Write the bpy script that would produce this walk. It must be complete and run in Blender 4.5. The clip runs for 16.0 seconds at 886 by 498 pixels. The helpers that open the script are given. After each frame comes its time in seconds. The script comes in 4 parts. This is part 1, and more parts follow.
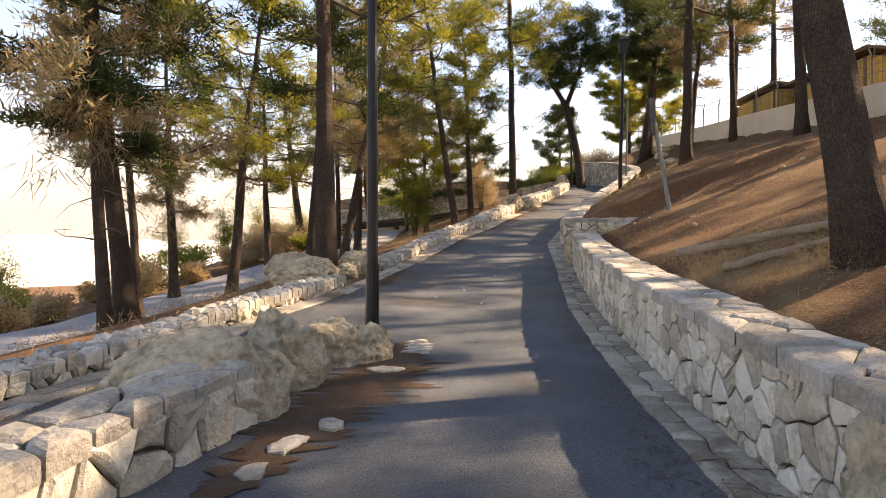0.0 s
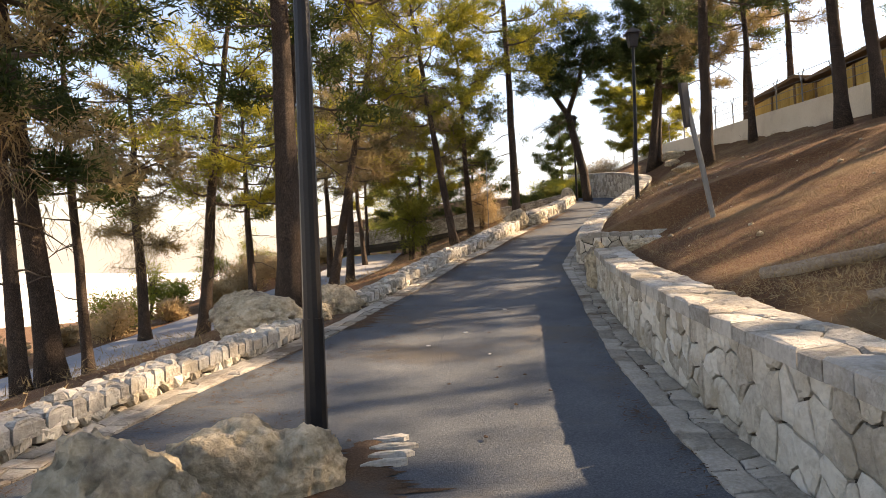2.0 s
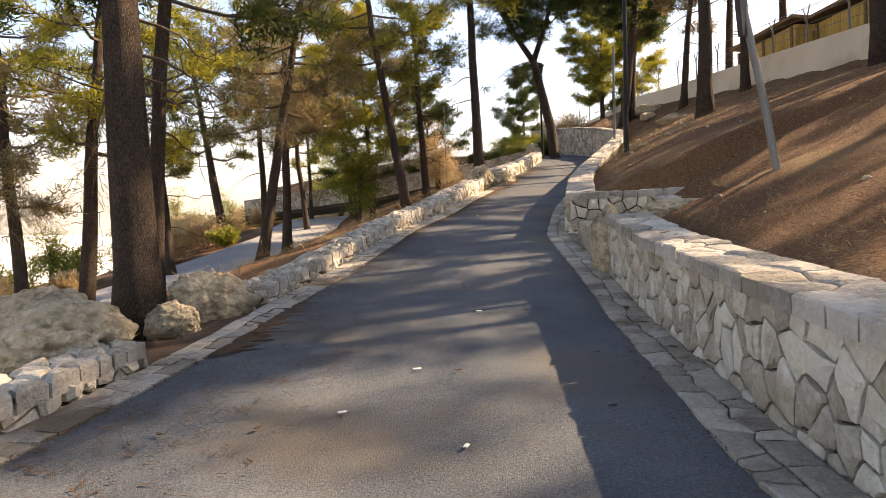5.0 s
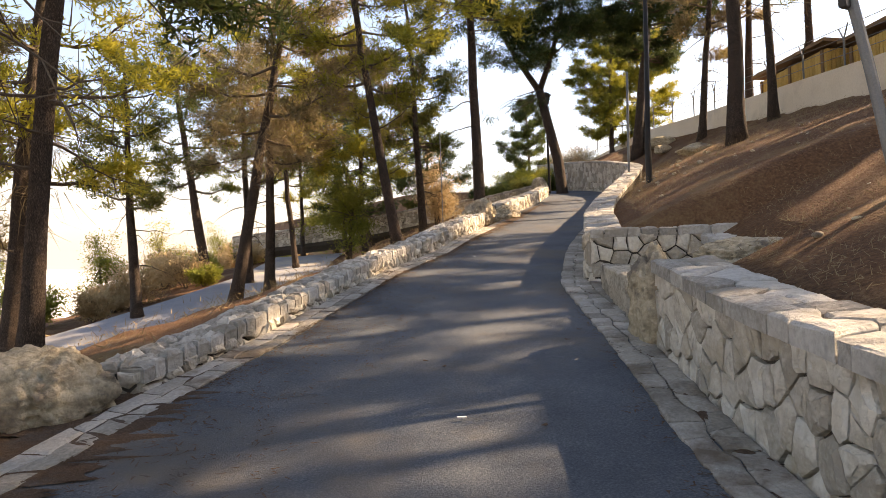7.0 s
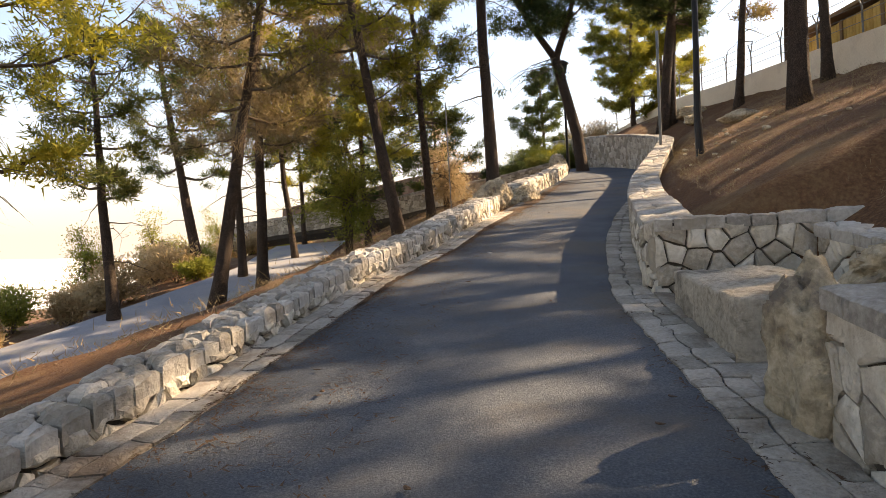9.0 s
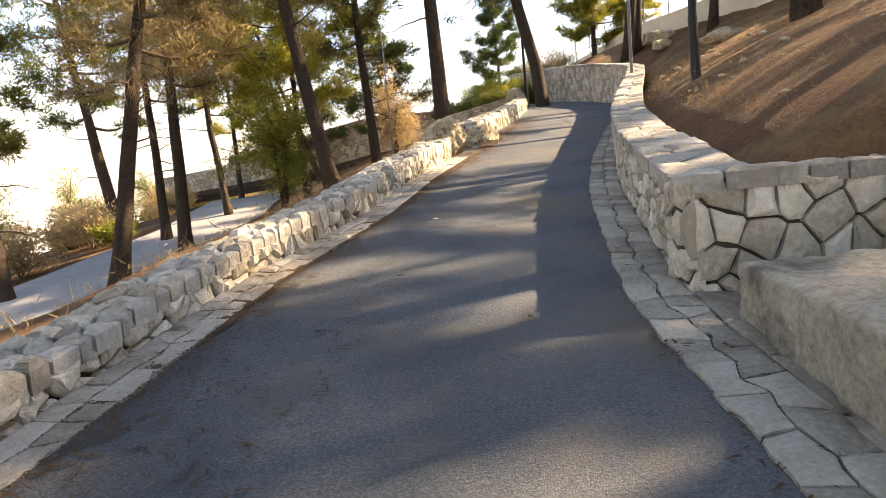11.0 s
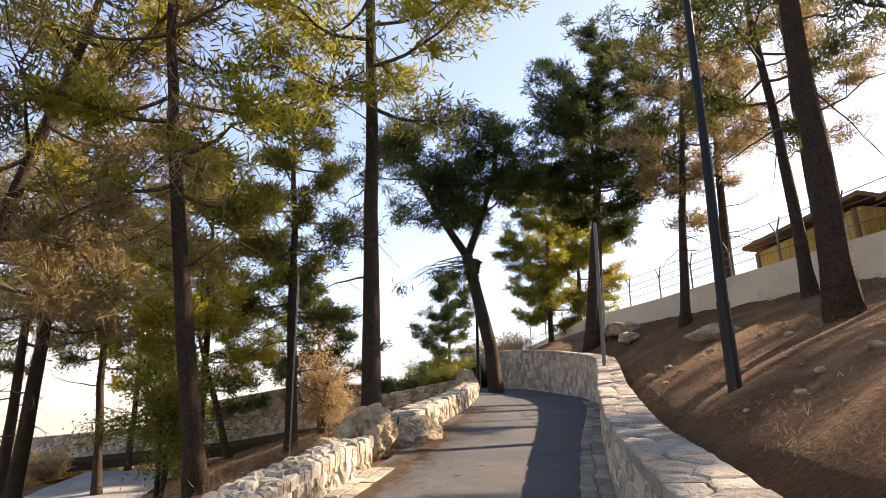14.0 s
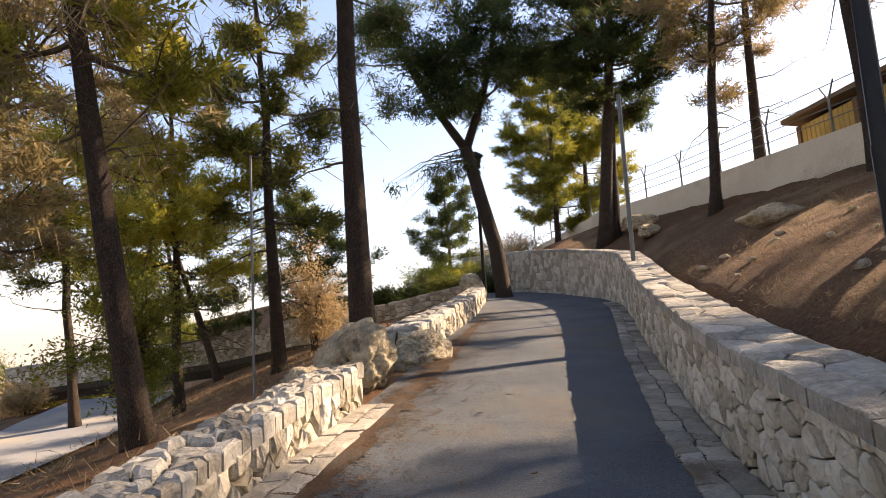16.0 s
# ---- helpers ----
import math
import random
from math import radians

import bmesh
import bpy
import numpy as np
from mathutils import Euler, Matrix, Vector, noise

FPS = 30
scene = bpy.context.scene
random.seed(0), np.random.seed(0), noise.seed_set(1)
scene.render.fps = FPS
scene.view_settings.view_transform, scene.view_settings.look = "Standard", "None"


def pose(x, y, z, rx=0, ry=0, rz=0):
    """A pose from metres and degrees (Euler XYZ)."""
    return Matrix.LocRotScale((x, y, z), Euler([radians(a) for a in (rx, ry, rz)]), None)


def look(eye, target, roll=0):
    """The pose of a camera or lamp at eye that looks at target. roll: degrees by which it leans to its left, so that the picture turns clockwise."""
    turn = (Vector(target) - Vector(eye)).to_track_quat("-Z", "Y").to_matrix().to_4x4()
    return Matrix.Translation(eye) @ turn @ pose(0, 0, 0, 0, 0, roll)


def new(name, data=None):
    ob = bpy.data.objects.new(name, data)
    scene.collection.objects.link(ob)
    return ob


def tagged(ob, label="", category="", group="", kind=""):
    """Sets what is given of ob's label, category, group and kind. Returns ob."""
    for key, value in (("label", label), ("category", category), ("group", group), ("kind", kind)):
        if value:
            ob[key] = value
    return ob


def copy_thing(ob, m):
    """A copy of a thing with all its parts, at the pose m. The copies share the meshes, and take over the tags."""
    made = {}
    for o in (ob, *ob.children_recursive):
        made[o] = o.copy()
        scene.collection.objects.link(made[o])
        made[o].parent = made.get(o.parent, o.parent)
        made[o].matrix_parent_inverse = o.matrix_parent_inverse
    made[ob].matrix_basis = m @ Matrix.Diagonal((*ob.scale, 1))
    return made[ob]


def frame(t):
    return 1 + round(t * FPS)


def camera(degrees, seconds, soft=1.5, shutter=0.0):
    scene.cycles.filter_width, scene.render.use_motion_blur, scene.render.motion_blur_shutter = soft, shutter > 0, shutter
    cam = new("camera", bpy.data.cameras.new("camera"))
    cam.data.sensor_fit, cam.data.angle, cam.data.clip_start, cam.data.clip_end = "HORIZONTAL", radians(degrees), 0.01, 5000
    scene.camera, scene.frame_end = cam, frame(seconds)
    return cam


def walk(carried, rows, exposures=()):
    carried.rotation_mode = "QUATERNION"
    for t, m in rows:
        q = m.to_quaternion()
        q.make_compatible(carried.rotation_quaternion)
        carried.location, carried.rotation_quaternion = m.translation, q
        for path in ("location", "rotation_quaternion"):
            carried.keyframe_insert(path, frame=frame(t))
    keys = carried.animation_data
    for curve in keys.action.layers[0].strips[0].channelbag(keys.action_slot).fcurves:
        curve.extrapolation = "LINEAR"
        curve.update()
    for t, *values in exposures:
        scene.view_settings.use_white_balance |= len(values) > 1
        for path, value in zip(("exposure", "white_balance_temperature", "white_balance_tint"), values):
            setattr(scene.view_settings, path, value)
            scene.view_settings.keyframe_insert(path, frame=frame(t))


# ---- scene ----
cam = camera(66.8, 16.0, soft=0.85)
METRES, EYE, TILT, LEAN, TURN = 20.0, 1.5, 0.0, 0.0, 0.0
ROWS = [
    (0.0, 0.0, 0.0, 0.0, 0.0, 0.0, -0.0),
    (0.5, 0.0042, 0.0338, 0.0025, 0.18, -0.36, -0.51),
    (1.0, 0.0049, 0.065, 0.0039, 0.38, 2.0, -0.12),
    (1.5, 0.0063, 0.0979, 0.0049, -0.43, 1.38, 1.18),
    (2.0, 0.0065, 0.129, 0.0059, 0.22, 1.79, 2.45),
    (2.5, 0.004, 0.1602, 0.0074, -3.84, 1.81, 3.84),
    (3.0, 0.003, 0.1933, 0.0089, -0.54, 0.42, 1.66),
    (3.5, 0.0004, 0.2234, 0.0124, -5.06, -1.48, 3.36),
    (6.0, 0.0275, 0.3813, 0.0153, -2.84, -1.65, 2.1),
    (6.5, 0.032, 0.4108, 0.017, -4.93, 0.83, 0.95),
    (7.0, 0.0347, 0.4392, 0.0191, -3.23, 1.52, 2.13),
    (7.5, 0.0375, 0.4699, 0.0202, 2.9, 0.48, 2.22),
    (8.0, 0.039, 0.5022, 0.0229, -3.28, -1.55, 2.72),
    (8.5, 0.0424, 0.5327, 0.028, -2.11, 0.18, 3.31),
    (11.0, 0.0665, 0.6864, 0.0427, -5.76, -5.27, 5.56),
    (11.5, 0.0728, 0.7176, 0.0467, -12.24, -6.99, 6.01),
    (12.0, 0.0761, 0.7459, 0.0497, -7.94, -0.19, 1.91),
    (12.5, 0.0817, 0.7762, 0.0558, -11.49, 5.76, 2.74),
    (13.0, 0.0882, 0.7986, 0.0605, -10.02, 14.82, 0.01),
    (13.5, 0.0934, 0.8344, 0.0684, -9.52, 16.67, 2.13),
    (14.0, 0.1019, 0.8582, 0.072, -10.58, 17.43, 0.94),
    (14.5, 0.1073, 0.8883, 0.0754, -10.06, 15.64, 0.2),
    (15.0, 0.1131, 0.9187, 0.0766, -8.81, 11.65, 3.64),
    (15.5, 0.116, 0.9485, 0.0788, -7.68, 10.83, 1.29),
    (16.0, 0.1196, 0.9791, 0.0845, -10.33, 9.68, 3.65),
]
walk(cam, [(t, pose(0, 0, EYE, TILT, LEAN, TURN) @ pose(METRES * x, METRES * y, METRES * z, 90 + pitch, roll, yaw)) for t, x, y, z, yaw, pitch, roll in ROWS], [(0.0, 1.55, 9700, 23), (2.0, 1.45, 9600, 21), (3.7, 1.38, 9400, 20), (6.0, 1.7, 9600, 23), (8.5, 1.42, 9500, 21), (11.5, 2.1, 9700, 19), (12.3, 1.9, 9400, 20), (13.5, 1.4, 8800, 24), (16.0, 1.37, 8700, 23)])

SUN_AZ, SUN_EL = 72.0, 34.0
world = bpy.data.worlds.new("world")
scene.world = world
world.use_nodes = True
sky = world.node_tree.nodes.new("ShaderNodeTexSky")
sky.sky_type, sky.sun_disc = "NISHITA", False
sky.sun_elevation, sky.sun_rotation = radians(SUN_EL), radians(SUN_AZ)
sky.dust_density, sky.air_density, sky.ozone_density = 0.35, 1.0, 3.0
background = world.node_tree.nodes["Background"]
world.node_tree.links.new(sky.outputs[0], background.inputs[0])
background.inputs[1].default_value = 0.15
sun = new("sun", bpy.data.lights.new("sun", "SUN"))
sun.data.energy, sun.data.angle, sun.data.color = 4.7, radians(0.55), (1.0, 0.9, 0.74)
sun_way = Vector((math.sin(radians(SUN_AZ)) * math.cos(radians(SUN_EL)), math.cos(radians(SUN_AZ)) * math.cos(radians(SUN_EL)), math.sin(radians(SUN_EL))))
sun.matrix_world = look(sun_way * 60, (0, 0, 0))


# ---- materials ----
def material(name, colours, scale=4.0, fine=40.0, rough=0.85, bump=0.3, bump_scale=25.0, spread=0.5, per_object=0.0, island=False, stain=None, stain_scale=0.7, depth=0.02, translucent=0.0, metal=0.0):
    """Procedural surface: two scales of noise through a ramp, an optional stain, and fine relief."""
    m = bpy.data.materials.new(name)
    m.use_nodes = True
    t = m.node_tree
    nodes, link = t.nodes, t.links.new
    b = nodes["Principled BSDF"]
    coord = nodes.new("ShaderNodeTexCoord")
    geo = nodes.new("ShaderNodeNewGeometry")

    def noise_node(s, detail=6.0, roughness=0.6):
        n = nodes.new("ShaderNodeTexNoise")
        n.inputs["Scale"].default_value, n.inputs["Detail"].default_value, n.inputs["Roughness"].default_value = s, detail, roughness
        link(geo.outputs["Position"], n.inputs["Vector"])
        return n

    def maths(op, a, c):
        n = nodes.new("ShaderNodeMath")
        n.operation = op
        for k, v in enumerate((a, c)):
            if isinstance(v, (int, float)):
                n.inputs[k].default_value = v
            else:
                link(v, n.inputs[k])
        return n.outputs[0]

    a, c = noise_node(scale), noise_node(fine, 4.0)
    mix = maths("ADD", maths("MULTIPLY", a.outputs[0], 1 - spread), maths("MULTIPLY", c.outputs[0], spread))
    if per_object:
        info = nodes.new("ShaderNodeObjectInfo")
        value = geo.outputs["Random Per Island"] if island else info.outputs["Random"]
        mix = maths("ADD", mix, maths("MULTIPLY", maths("SUBTRACT", value, 0.5), per_object))
    ramp = nodes.new("ShaderNodeValToRGB")
    e = ramp.color_ramp.elements
    while len(e) < len(colours):
        e.new(0.5)
    for k, col in enumerate(colours):
        e[k].position = 0.3 + 0.4 * k / max(1, len(colours) - 1)
        e[k].color = (*col, 1)
    link(mix, ramp.inputs[0])
    colour = ramp.outputs[0]
    if stain:
        s = noise_node(stain_scale, 8.0, 0.65)
        r2 = nodes.new("ShaderNodeValToRGB")
        r2.color_ramp.elements[0].position, r2.color_ramp.elements[1].position = 0.52, 0.66
        link(s.outputs[0], r2.inputs[0])
        mx = nodes.new("ShaderNodeMix")
        mx.data_type = "RGBA"
        link(r2.outputs[0], mx.inputs[0])
        link(colour, mx.inputs[6])
        mx.inputs[7].default_value = (*stain, 1)
        colour = mx.outputs[2]
    link(colour, b.inputs["Base Color"])
    b.inputs["Roughness"].default_value, b.inputs["Metallic"].default_value = rough, metal
    b.inputs["Specular IOR Level"].default_value = 0.3
    if bump:
        n = noise_node(bump_scale, 8.0, 0.65)
        bp = nodes.new("ShaderNodeBump")
        bp.inputs["Strength"].default_value, bp.inputs["Distance"].default_value = bump, depth
        link(n.outputs[0], bp.inputs["Height"])
        link(bp.outputs[0], b.inputs["Normal"])
    if translucent:
        tr = nodes.new("ShaderNodeBsdfTranslucent")
        link(colour, tr.inputs[0])
        ms = nodes.new("ShaderNodeMixShader")
        ms.inputs[0].default_value = translucent
        link(b.outputs[0], ms.inputs[1])
        link(tr.outputs[0], ms.inputs[2])
        link(ms.outputs[0], nodes["Material Output"].inputs[0])
    return m


def bark(name, dark, light):
    """Bark with plates stretched along the trunk."""
    m = material(name, [dark, light], 5.0, 30.0, 0.95, 0.0)
    t = m.node_tree
    geo, b = t.nodes["Geometry"], t.nodes["Principled BSDF"]
    mp = t.nodes.new("ShaderNodeMapping")
    mp.inputs["Scale"].default_value = (17, 17, 4.5)
    v = t.nodes.new("ShaderNodeTexVoronoi")
    v.feature = "DISTANCE_TO_EDGE"
    n = t.nodes.new("ShaderNodeTexNoise")
    n.inputs["Scale"].default_value, n.inputs["Detail"].default_value = 2.0, 6.0
    add = t.nodes.new("ShaderNodeVectorMath")
    add.operation = "ADD"
    t.links.new(geo.outputs["Position"], mp.inputs[0])
    t.links.new(mp.outputs[0], n.inputs[0])
    t.links.new(mp.outputs[0], add.inputs[0])
    t.links.new(n.outputs["Color"], add.inputs[1])
    t.links.new(add.outputs[0], v.inputs[0])
    ramp = t.nodes.new("ShaderNodeValToRGB")
    ramp.color_ramp.elements[0].position, ramp.color_ramp.elements[1].position = 0.02, 0.28
    ramp.color_ramp.elements[0].color, ramp.color_ramp.elements[1].color = (0.3, 0.27, 0.25, 1), (1, 1, 1, 1)
    t.links.new(v.outputs["Distance"], ramp.inputs[0])
    mx = t.nodes.new("ShaderNodeMix")
    mx.data_type, mx.blend_type = "RGBA", "MULTIPLY"
    mx.inputs[0].default_value = 1.0
    t.links.new(b.inputs["Base Color"].links[0].from_socket, mx.inputs[6])
    t.links.new(ramp.outputs[0], mx.inputs[7])
    t.links.new(mx.outputs[2], b.inputs["Base Color"])
    bp = t.nodes.new("ShaderNodeBump")
    bp.inputs["Strength"].default_value, bp.inputs["Distance"].default_value = 1.0, 0.06
    t.links.new(v.outputs["Distance"], bp.inputs["Height"])
    t.links.new(bp.outputs[0], b.inputs["Normal"])
    return m


ASPHALT = material("asphalt", [(0.045, 0.054, 0.064), (0.092, 0.107, 0.124), (0.19, 0.2, 0.205)], 1.1, 75.0, 0.88, 1.0, 110.0, 0.62, stain=(0.13, 0.118, 0.105), stain_scale=0.5, depth=0.014)
OLD_ASPHALT = material("old_asphalt", [(0.2, 0.21, 0.24), (0.28, 0.29, 0.31), (0.36, 0.36, 0.36)], 0.5, 20.0, 0.95, 0.3, 60.0, stain=(0.4, 0.37, 0.31), stain_scale=0.3)
SOIL = material("needle_litter", [(0.07, 0.031, 0.016), (0.155, 0.077, 0.038), (0.26, 0.15, 0.075)], 0.9, 26.0, 1.0, 1.0, 22.0, 0.68, stain=(0.24, 0.155, 0.08), stain_scale=0.45, depth=0.07)
DIRT = material("dirt", [(0.06, 0.035, 0.022), (0.11, 0.068, 0.043), (0.19, 0.13, 0.09)], 2.5, 70.0, 1.0, 1.0, 80.0, 0.6, stain=(0.10, 0.09, 0.08), stain_scale=2.0, depth=0.03)
STONE = material("limestone", [(0.36, 0.32, 0.26), (0.58, 0.53, 0.44), (0.72, 0.68, 0.59)], 3.5, 24.0, 0.9, 0.9, 28.0, 0.5, per_object=0.46, stain=(0.42, 0.36, 0.27), stain_scale=1.8, depth=0.035)
STONE_STUFF = material("limestone_far", [(0.36, 0.32, 0.26), (0.58, 0.53, 0.44), (0.72, 0.68, 0.59)], 3.5, 24.0, 0.9, 0.9, 28.0, 0.5, per_object=0.46, island=True, stain=(0.42, 0.36, 0.27), stain_scale=1.8, depth=0.035)
TOP = material("coping_stone", [(0.27, 0.25, 0.22), (0.44, 0.42, 0.375), (0.58, 0.56, 0.51)], 3.0, 26.0, 0.9, 0.9, 32.0, 0.55, per_object=0.34, stain=(0.30, 0.27, 0.22), stain_scale=2.0, depth=0.035)
SLAB = material("kerb_stone", [(0.24, 0.22, 0.185), (0.38, 0.35, 0.30), (0.52, 0.48, 0.42)], 4.0, 40.0, 0.92, 0.8, 50.0, 0.5, per_object=0.35, stain=(0.17, 0.13, 0.095), stain_scale=1.4, depth=0.03)
MORTAR = material("mortar", [(0.055, 0.047, 0.038), (0.10, 0.085, 0.068)], 6.0, 60.0, 1.0, 0.5, 60.0)
ROCK = material("karst_rock", [(0.21, 0.165, 0.11), (0.54, 0.455, 0.32), (0.78, 0.69, 0.53)], 3.5, 16.0, 0.95, 1.0, 12.0, 0.55, stain=(0.20, 0.17, 0.14), stain_scale=3.0, depth=0.09)
BARK = bark("pine_bark", (0.08, 0.06, 0.05), (0.24, 0.18, 0.14))
DEAD_WOOD = material("dead_wood", [(0.16, 0.12, 0.09), (0.30, 0.24, 0.18), (0.42, 0.36, 0.28)], 6.0, 40.0, 0.95, 0.8, 40.0, depth=0.03)
TWIG = material("twig", [(0.07, 0.055, 0.042), (0.16, 0.125, 0.09)], 6.0, 40.0, 0.95, 0.3)
DRY_TWIG = material("dry_twig", [(0.24, 0.17, 0.09), (0.38, 0.29, 0.17)], 6.0, 40.0, 0.95, 0.0, translucent=0.25)
NEEDLE = material("pine_needles", [(0.03, 0.052, 0.022), (0.085, 0.115, 0.032), (0.22, 0.21, 0.05)], 0.6, 4.0, 0.6, 0.0, per_object=0.25, translucent=0.5)
# Yellow-green foliage, with the warmth of sunlit crowns put into the colour.
NEEDLE_YELLOW_LIT = material("sunlit_pine_needles", [(0.12, 0.14, 0.028), (0.36, 0.34, 0.05), (0.64, 0.54, 0.09)], 0.6, 4.0, 0.6, 0.0, per_object=0.2, translucent=0.5)
NEEDLE_DRY = material("browning_pine_needles", [(0.14, 0.12, 0.05), (0.31, 0.24, 0.12), (0.52, 0.42, 0.25)], 0.6, 4.0, 0.7, 0.0, per_object=0.2, translucent=0.5)
SHRUB = material("shrub_leaves", [(0.09, 0.12, 0.025), (0.2, 0.22, 0.04), (0.36, 0.34, 0.07)], 0.8, 5.0, 0.7, 0.0, translucent=0.45)
SHRUB_DRY = material("dry_shrub", [(0.30, 0.21, 0.11), (0.46, 0.34, 0.19), (0.60, 0.48, 0.29)], 0.8, 5.0, 0.8, 0.0, translucent=0.4)
BLACK = material("black_paint", [(0.004, 0.004, 0.005), (0.010, 0.010, 0.012)], 3.0, 60.0, 0.4, 0.1, 90.0)
GREY_METAL = material("galvanised_steel", [(0.14, 0.15, 0.15), (0.22, 0.23, 0.23)], 3.0, 60.0, 0.5, 0.1, 90.0, metal=0.4)
PLASTER = material("cream_render", [(0.60, 0.51, 0.38), (0.70, 0.61, 0.47), (0.78, 0.69, 0.55)], 0.6, 20.0, 0.95, 0.3, 60.0, stain=(0.55, 0.47, 0.36), stain_scale=0.5)
YELLOW = material("yellow_timber", [(0.42, 0.26, 0.07), (0.55, 0.36, 0.11), (0.62, 0.43, 0.16)], 1.2, 30.0, 0.8, 0.3, 40.0, per_object=0.2)
ROOF = material("brown_roof", [(0.16, 0.10, 0.06), (0.26, 0.17, 0.10)], 1.2, 30.0, 0.9, 0.3, 40.0)
# Pale colour and emission stand in for haze on the far hills.
HILL = material("hills_haze_glow", [(0.62, 0.60, 0.55), (0.74, 0.72, 0.67), (0.80, 0.79, 0.76)], 0.01, 0.06, 1.0, 0.0)
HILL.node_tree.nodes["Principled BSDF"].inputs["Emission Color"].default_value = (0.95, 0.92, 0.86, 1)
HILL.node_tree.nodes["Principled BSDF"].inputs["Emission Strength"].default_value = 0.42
# Emission imitates bright haze; it fades to transparent with height.
HAZE_GLOW = bpy.data.materials.new("valley_haze_glow")
HAZE_GLOW.use_nodes = True
_t = HAZE_GLOW.node_tree
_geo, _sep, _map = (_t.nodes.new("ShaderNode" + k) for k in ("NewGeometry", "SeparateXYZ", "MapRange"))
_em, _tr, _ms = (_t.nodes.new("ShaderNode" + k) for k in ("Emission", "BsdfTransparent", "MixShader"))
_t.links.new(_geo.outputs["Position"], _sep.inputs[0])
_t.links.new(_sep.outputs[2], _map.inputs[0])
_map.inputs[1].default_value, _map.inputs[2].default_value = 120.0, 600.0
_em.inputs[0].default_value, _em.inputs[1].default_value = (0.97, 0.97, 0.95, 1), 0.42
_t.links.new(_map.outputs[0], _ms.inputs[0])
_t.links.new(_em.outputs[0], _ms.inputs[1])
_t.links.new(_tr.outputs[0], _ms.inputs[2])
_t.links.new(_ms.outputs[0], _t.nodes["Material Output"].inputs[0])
DARK = material("dark_board", [(0.03, 0.03, 0.032), (0.05, 0.05, 0.05)], 3.0, 40.0, 0.6, 0.1)

# ---- plan ----
ROAD_Z = [(-20, -1.6), (0, -0.05), (5.3, 0.39), (12.5, 0.92), (17.4, 1.6), (24.4, 2.6), (33, 3.98), (42, 5.45), (60, 7.6), (120, 10)]
LEFT_X = [(-20, -8.5), (-6, -6.0), (1, -4.3), (4.95, -3.27), (6.24, -2.85), (8.74, -2.38), (10.44, -1.9), (13, -1.36), (14.8, -0.78), (18.8, 0.25), (20.9, 1.1), (23.9, 1.95), (27, 3.14), (30, 4.2), (34.3, 5.86), (39.5, 7.5), (46, 7.8), (52, 6.0), (60, 2.0), (120, -20)]
RIGHT_X = [(-20, 1.6), (3.6, 1.8), (5.3, 1.82), (7.24, 1.92), (9.3, 2.1), (11.7, 2.41), (13.7, 2.68), (17.4, 3.05), (20.9, 4.02), (24, 5.1), (28, 6.75), (32.4, 8.7), (35, 9.8), (37.3, 10.4), (40.3, 10.25), (43, 9.5), (46, 8.9), (52, 8.0), (60, 5.0), (120, -15)]


def smooth(table):
    """A smooth curve through a table of stations."""
    xs, ys = (np.array(v, float) for v in zip(*table))
    fine = np.arange(xs[0], xs[-1], 0.1)
    v = np.interp(fine, xs, ys)
    k = np.hanning(21)
    v2 = np.convolve(np.pad(v, 10, mode="edge"), k / k.sum(), "valid")
    return lambda y: np.interp(y, fine, v2)


road_z, left_x, right_x = smooth(ROAD_Z), smooth(LEFT_X), smooth(RIGHT_X)
LOWER_NEAR, LOWER_FAR = 10.0, 13.6
UPPER_X = smooth([(-60, 10.5), (10, 12.0), (20, 13.0), (30, 14.0), (40, 14.6), (60, 14.0), (130, 8.0)])


def right_edge(y):
    """Where the hillside begins, behind the wall and round the bench recess."""
    return right_x(y) + 0.3 + 1.2 * np.clip((np.asarray(y, float) - 14.3) / 0.25, 0, 1) * np.clip((17.55 - np.asarray(y, float)) / 0.25, 0, 1)


def terrain(x, y):
    """Height of the ground at a place."""
    y = np.clip(y, -40, 46)
    z = road_z(y)
    dl = np.maximum(left_x(y) - 0.45 - x, 0)
    dr = np.maximum(x - right_edge(y), 0)
    flat = np.clip(dl, 0, LOWER_NEAR)
    low = (0.25 * flat + 0.1 * np.maximum(flat - 3, 0)) * np.interp(y, (12, 22), (0.75, 1.0))
    low = low + 0.03 * np.clip(dl - LOWER_NEAR, 0, LOWER_FAR - LOWER_NEAR) + 0.16 * np.clip(dl - LOWER_FAR, 0, 6) + 0.34 * np.clip(dl - LOWER_FAR - 6, 0, 140)
    span = np.maximum(UPPER_X(y) - right_edge(y), 0.1)
    rise = np.maximum(5.6 + 0.118 * (y - 21) - z - 0.5, 0.5)
    up = np.where(dr > 0, 0.5 + rise * np.clip(dr / span, 0, 1) ** np.interp(y, (10, 20), (1.0, 0.75)), 0) + 0.9 * np.clip((dr - span - 0.35) / 0.8, 0, 1)
    return z - low + up


# ---- helpers for things ----
def mesh_ob(name, verts, faces, mat, parent=None, label="", shade=False):
    me = bpy.data.meshes.new(name)
    me.from_pydata([tuple(map(float, v)) for v in verts], [], [tuple(f) for f in faces])
    me.materials.append(mat)
    if shade:
        me.polygons.foreach_set("use_smooth", [True] * len(me.polygons))
    me.update()
    ob = new(name, me)
    if parent:
        ob.parent = parent
    if label:
        ob["label"] = label
    return ob


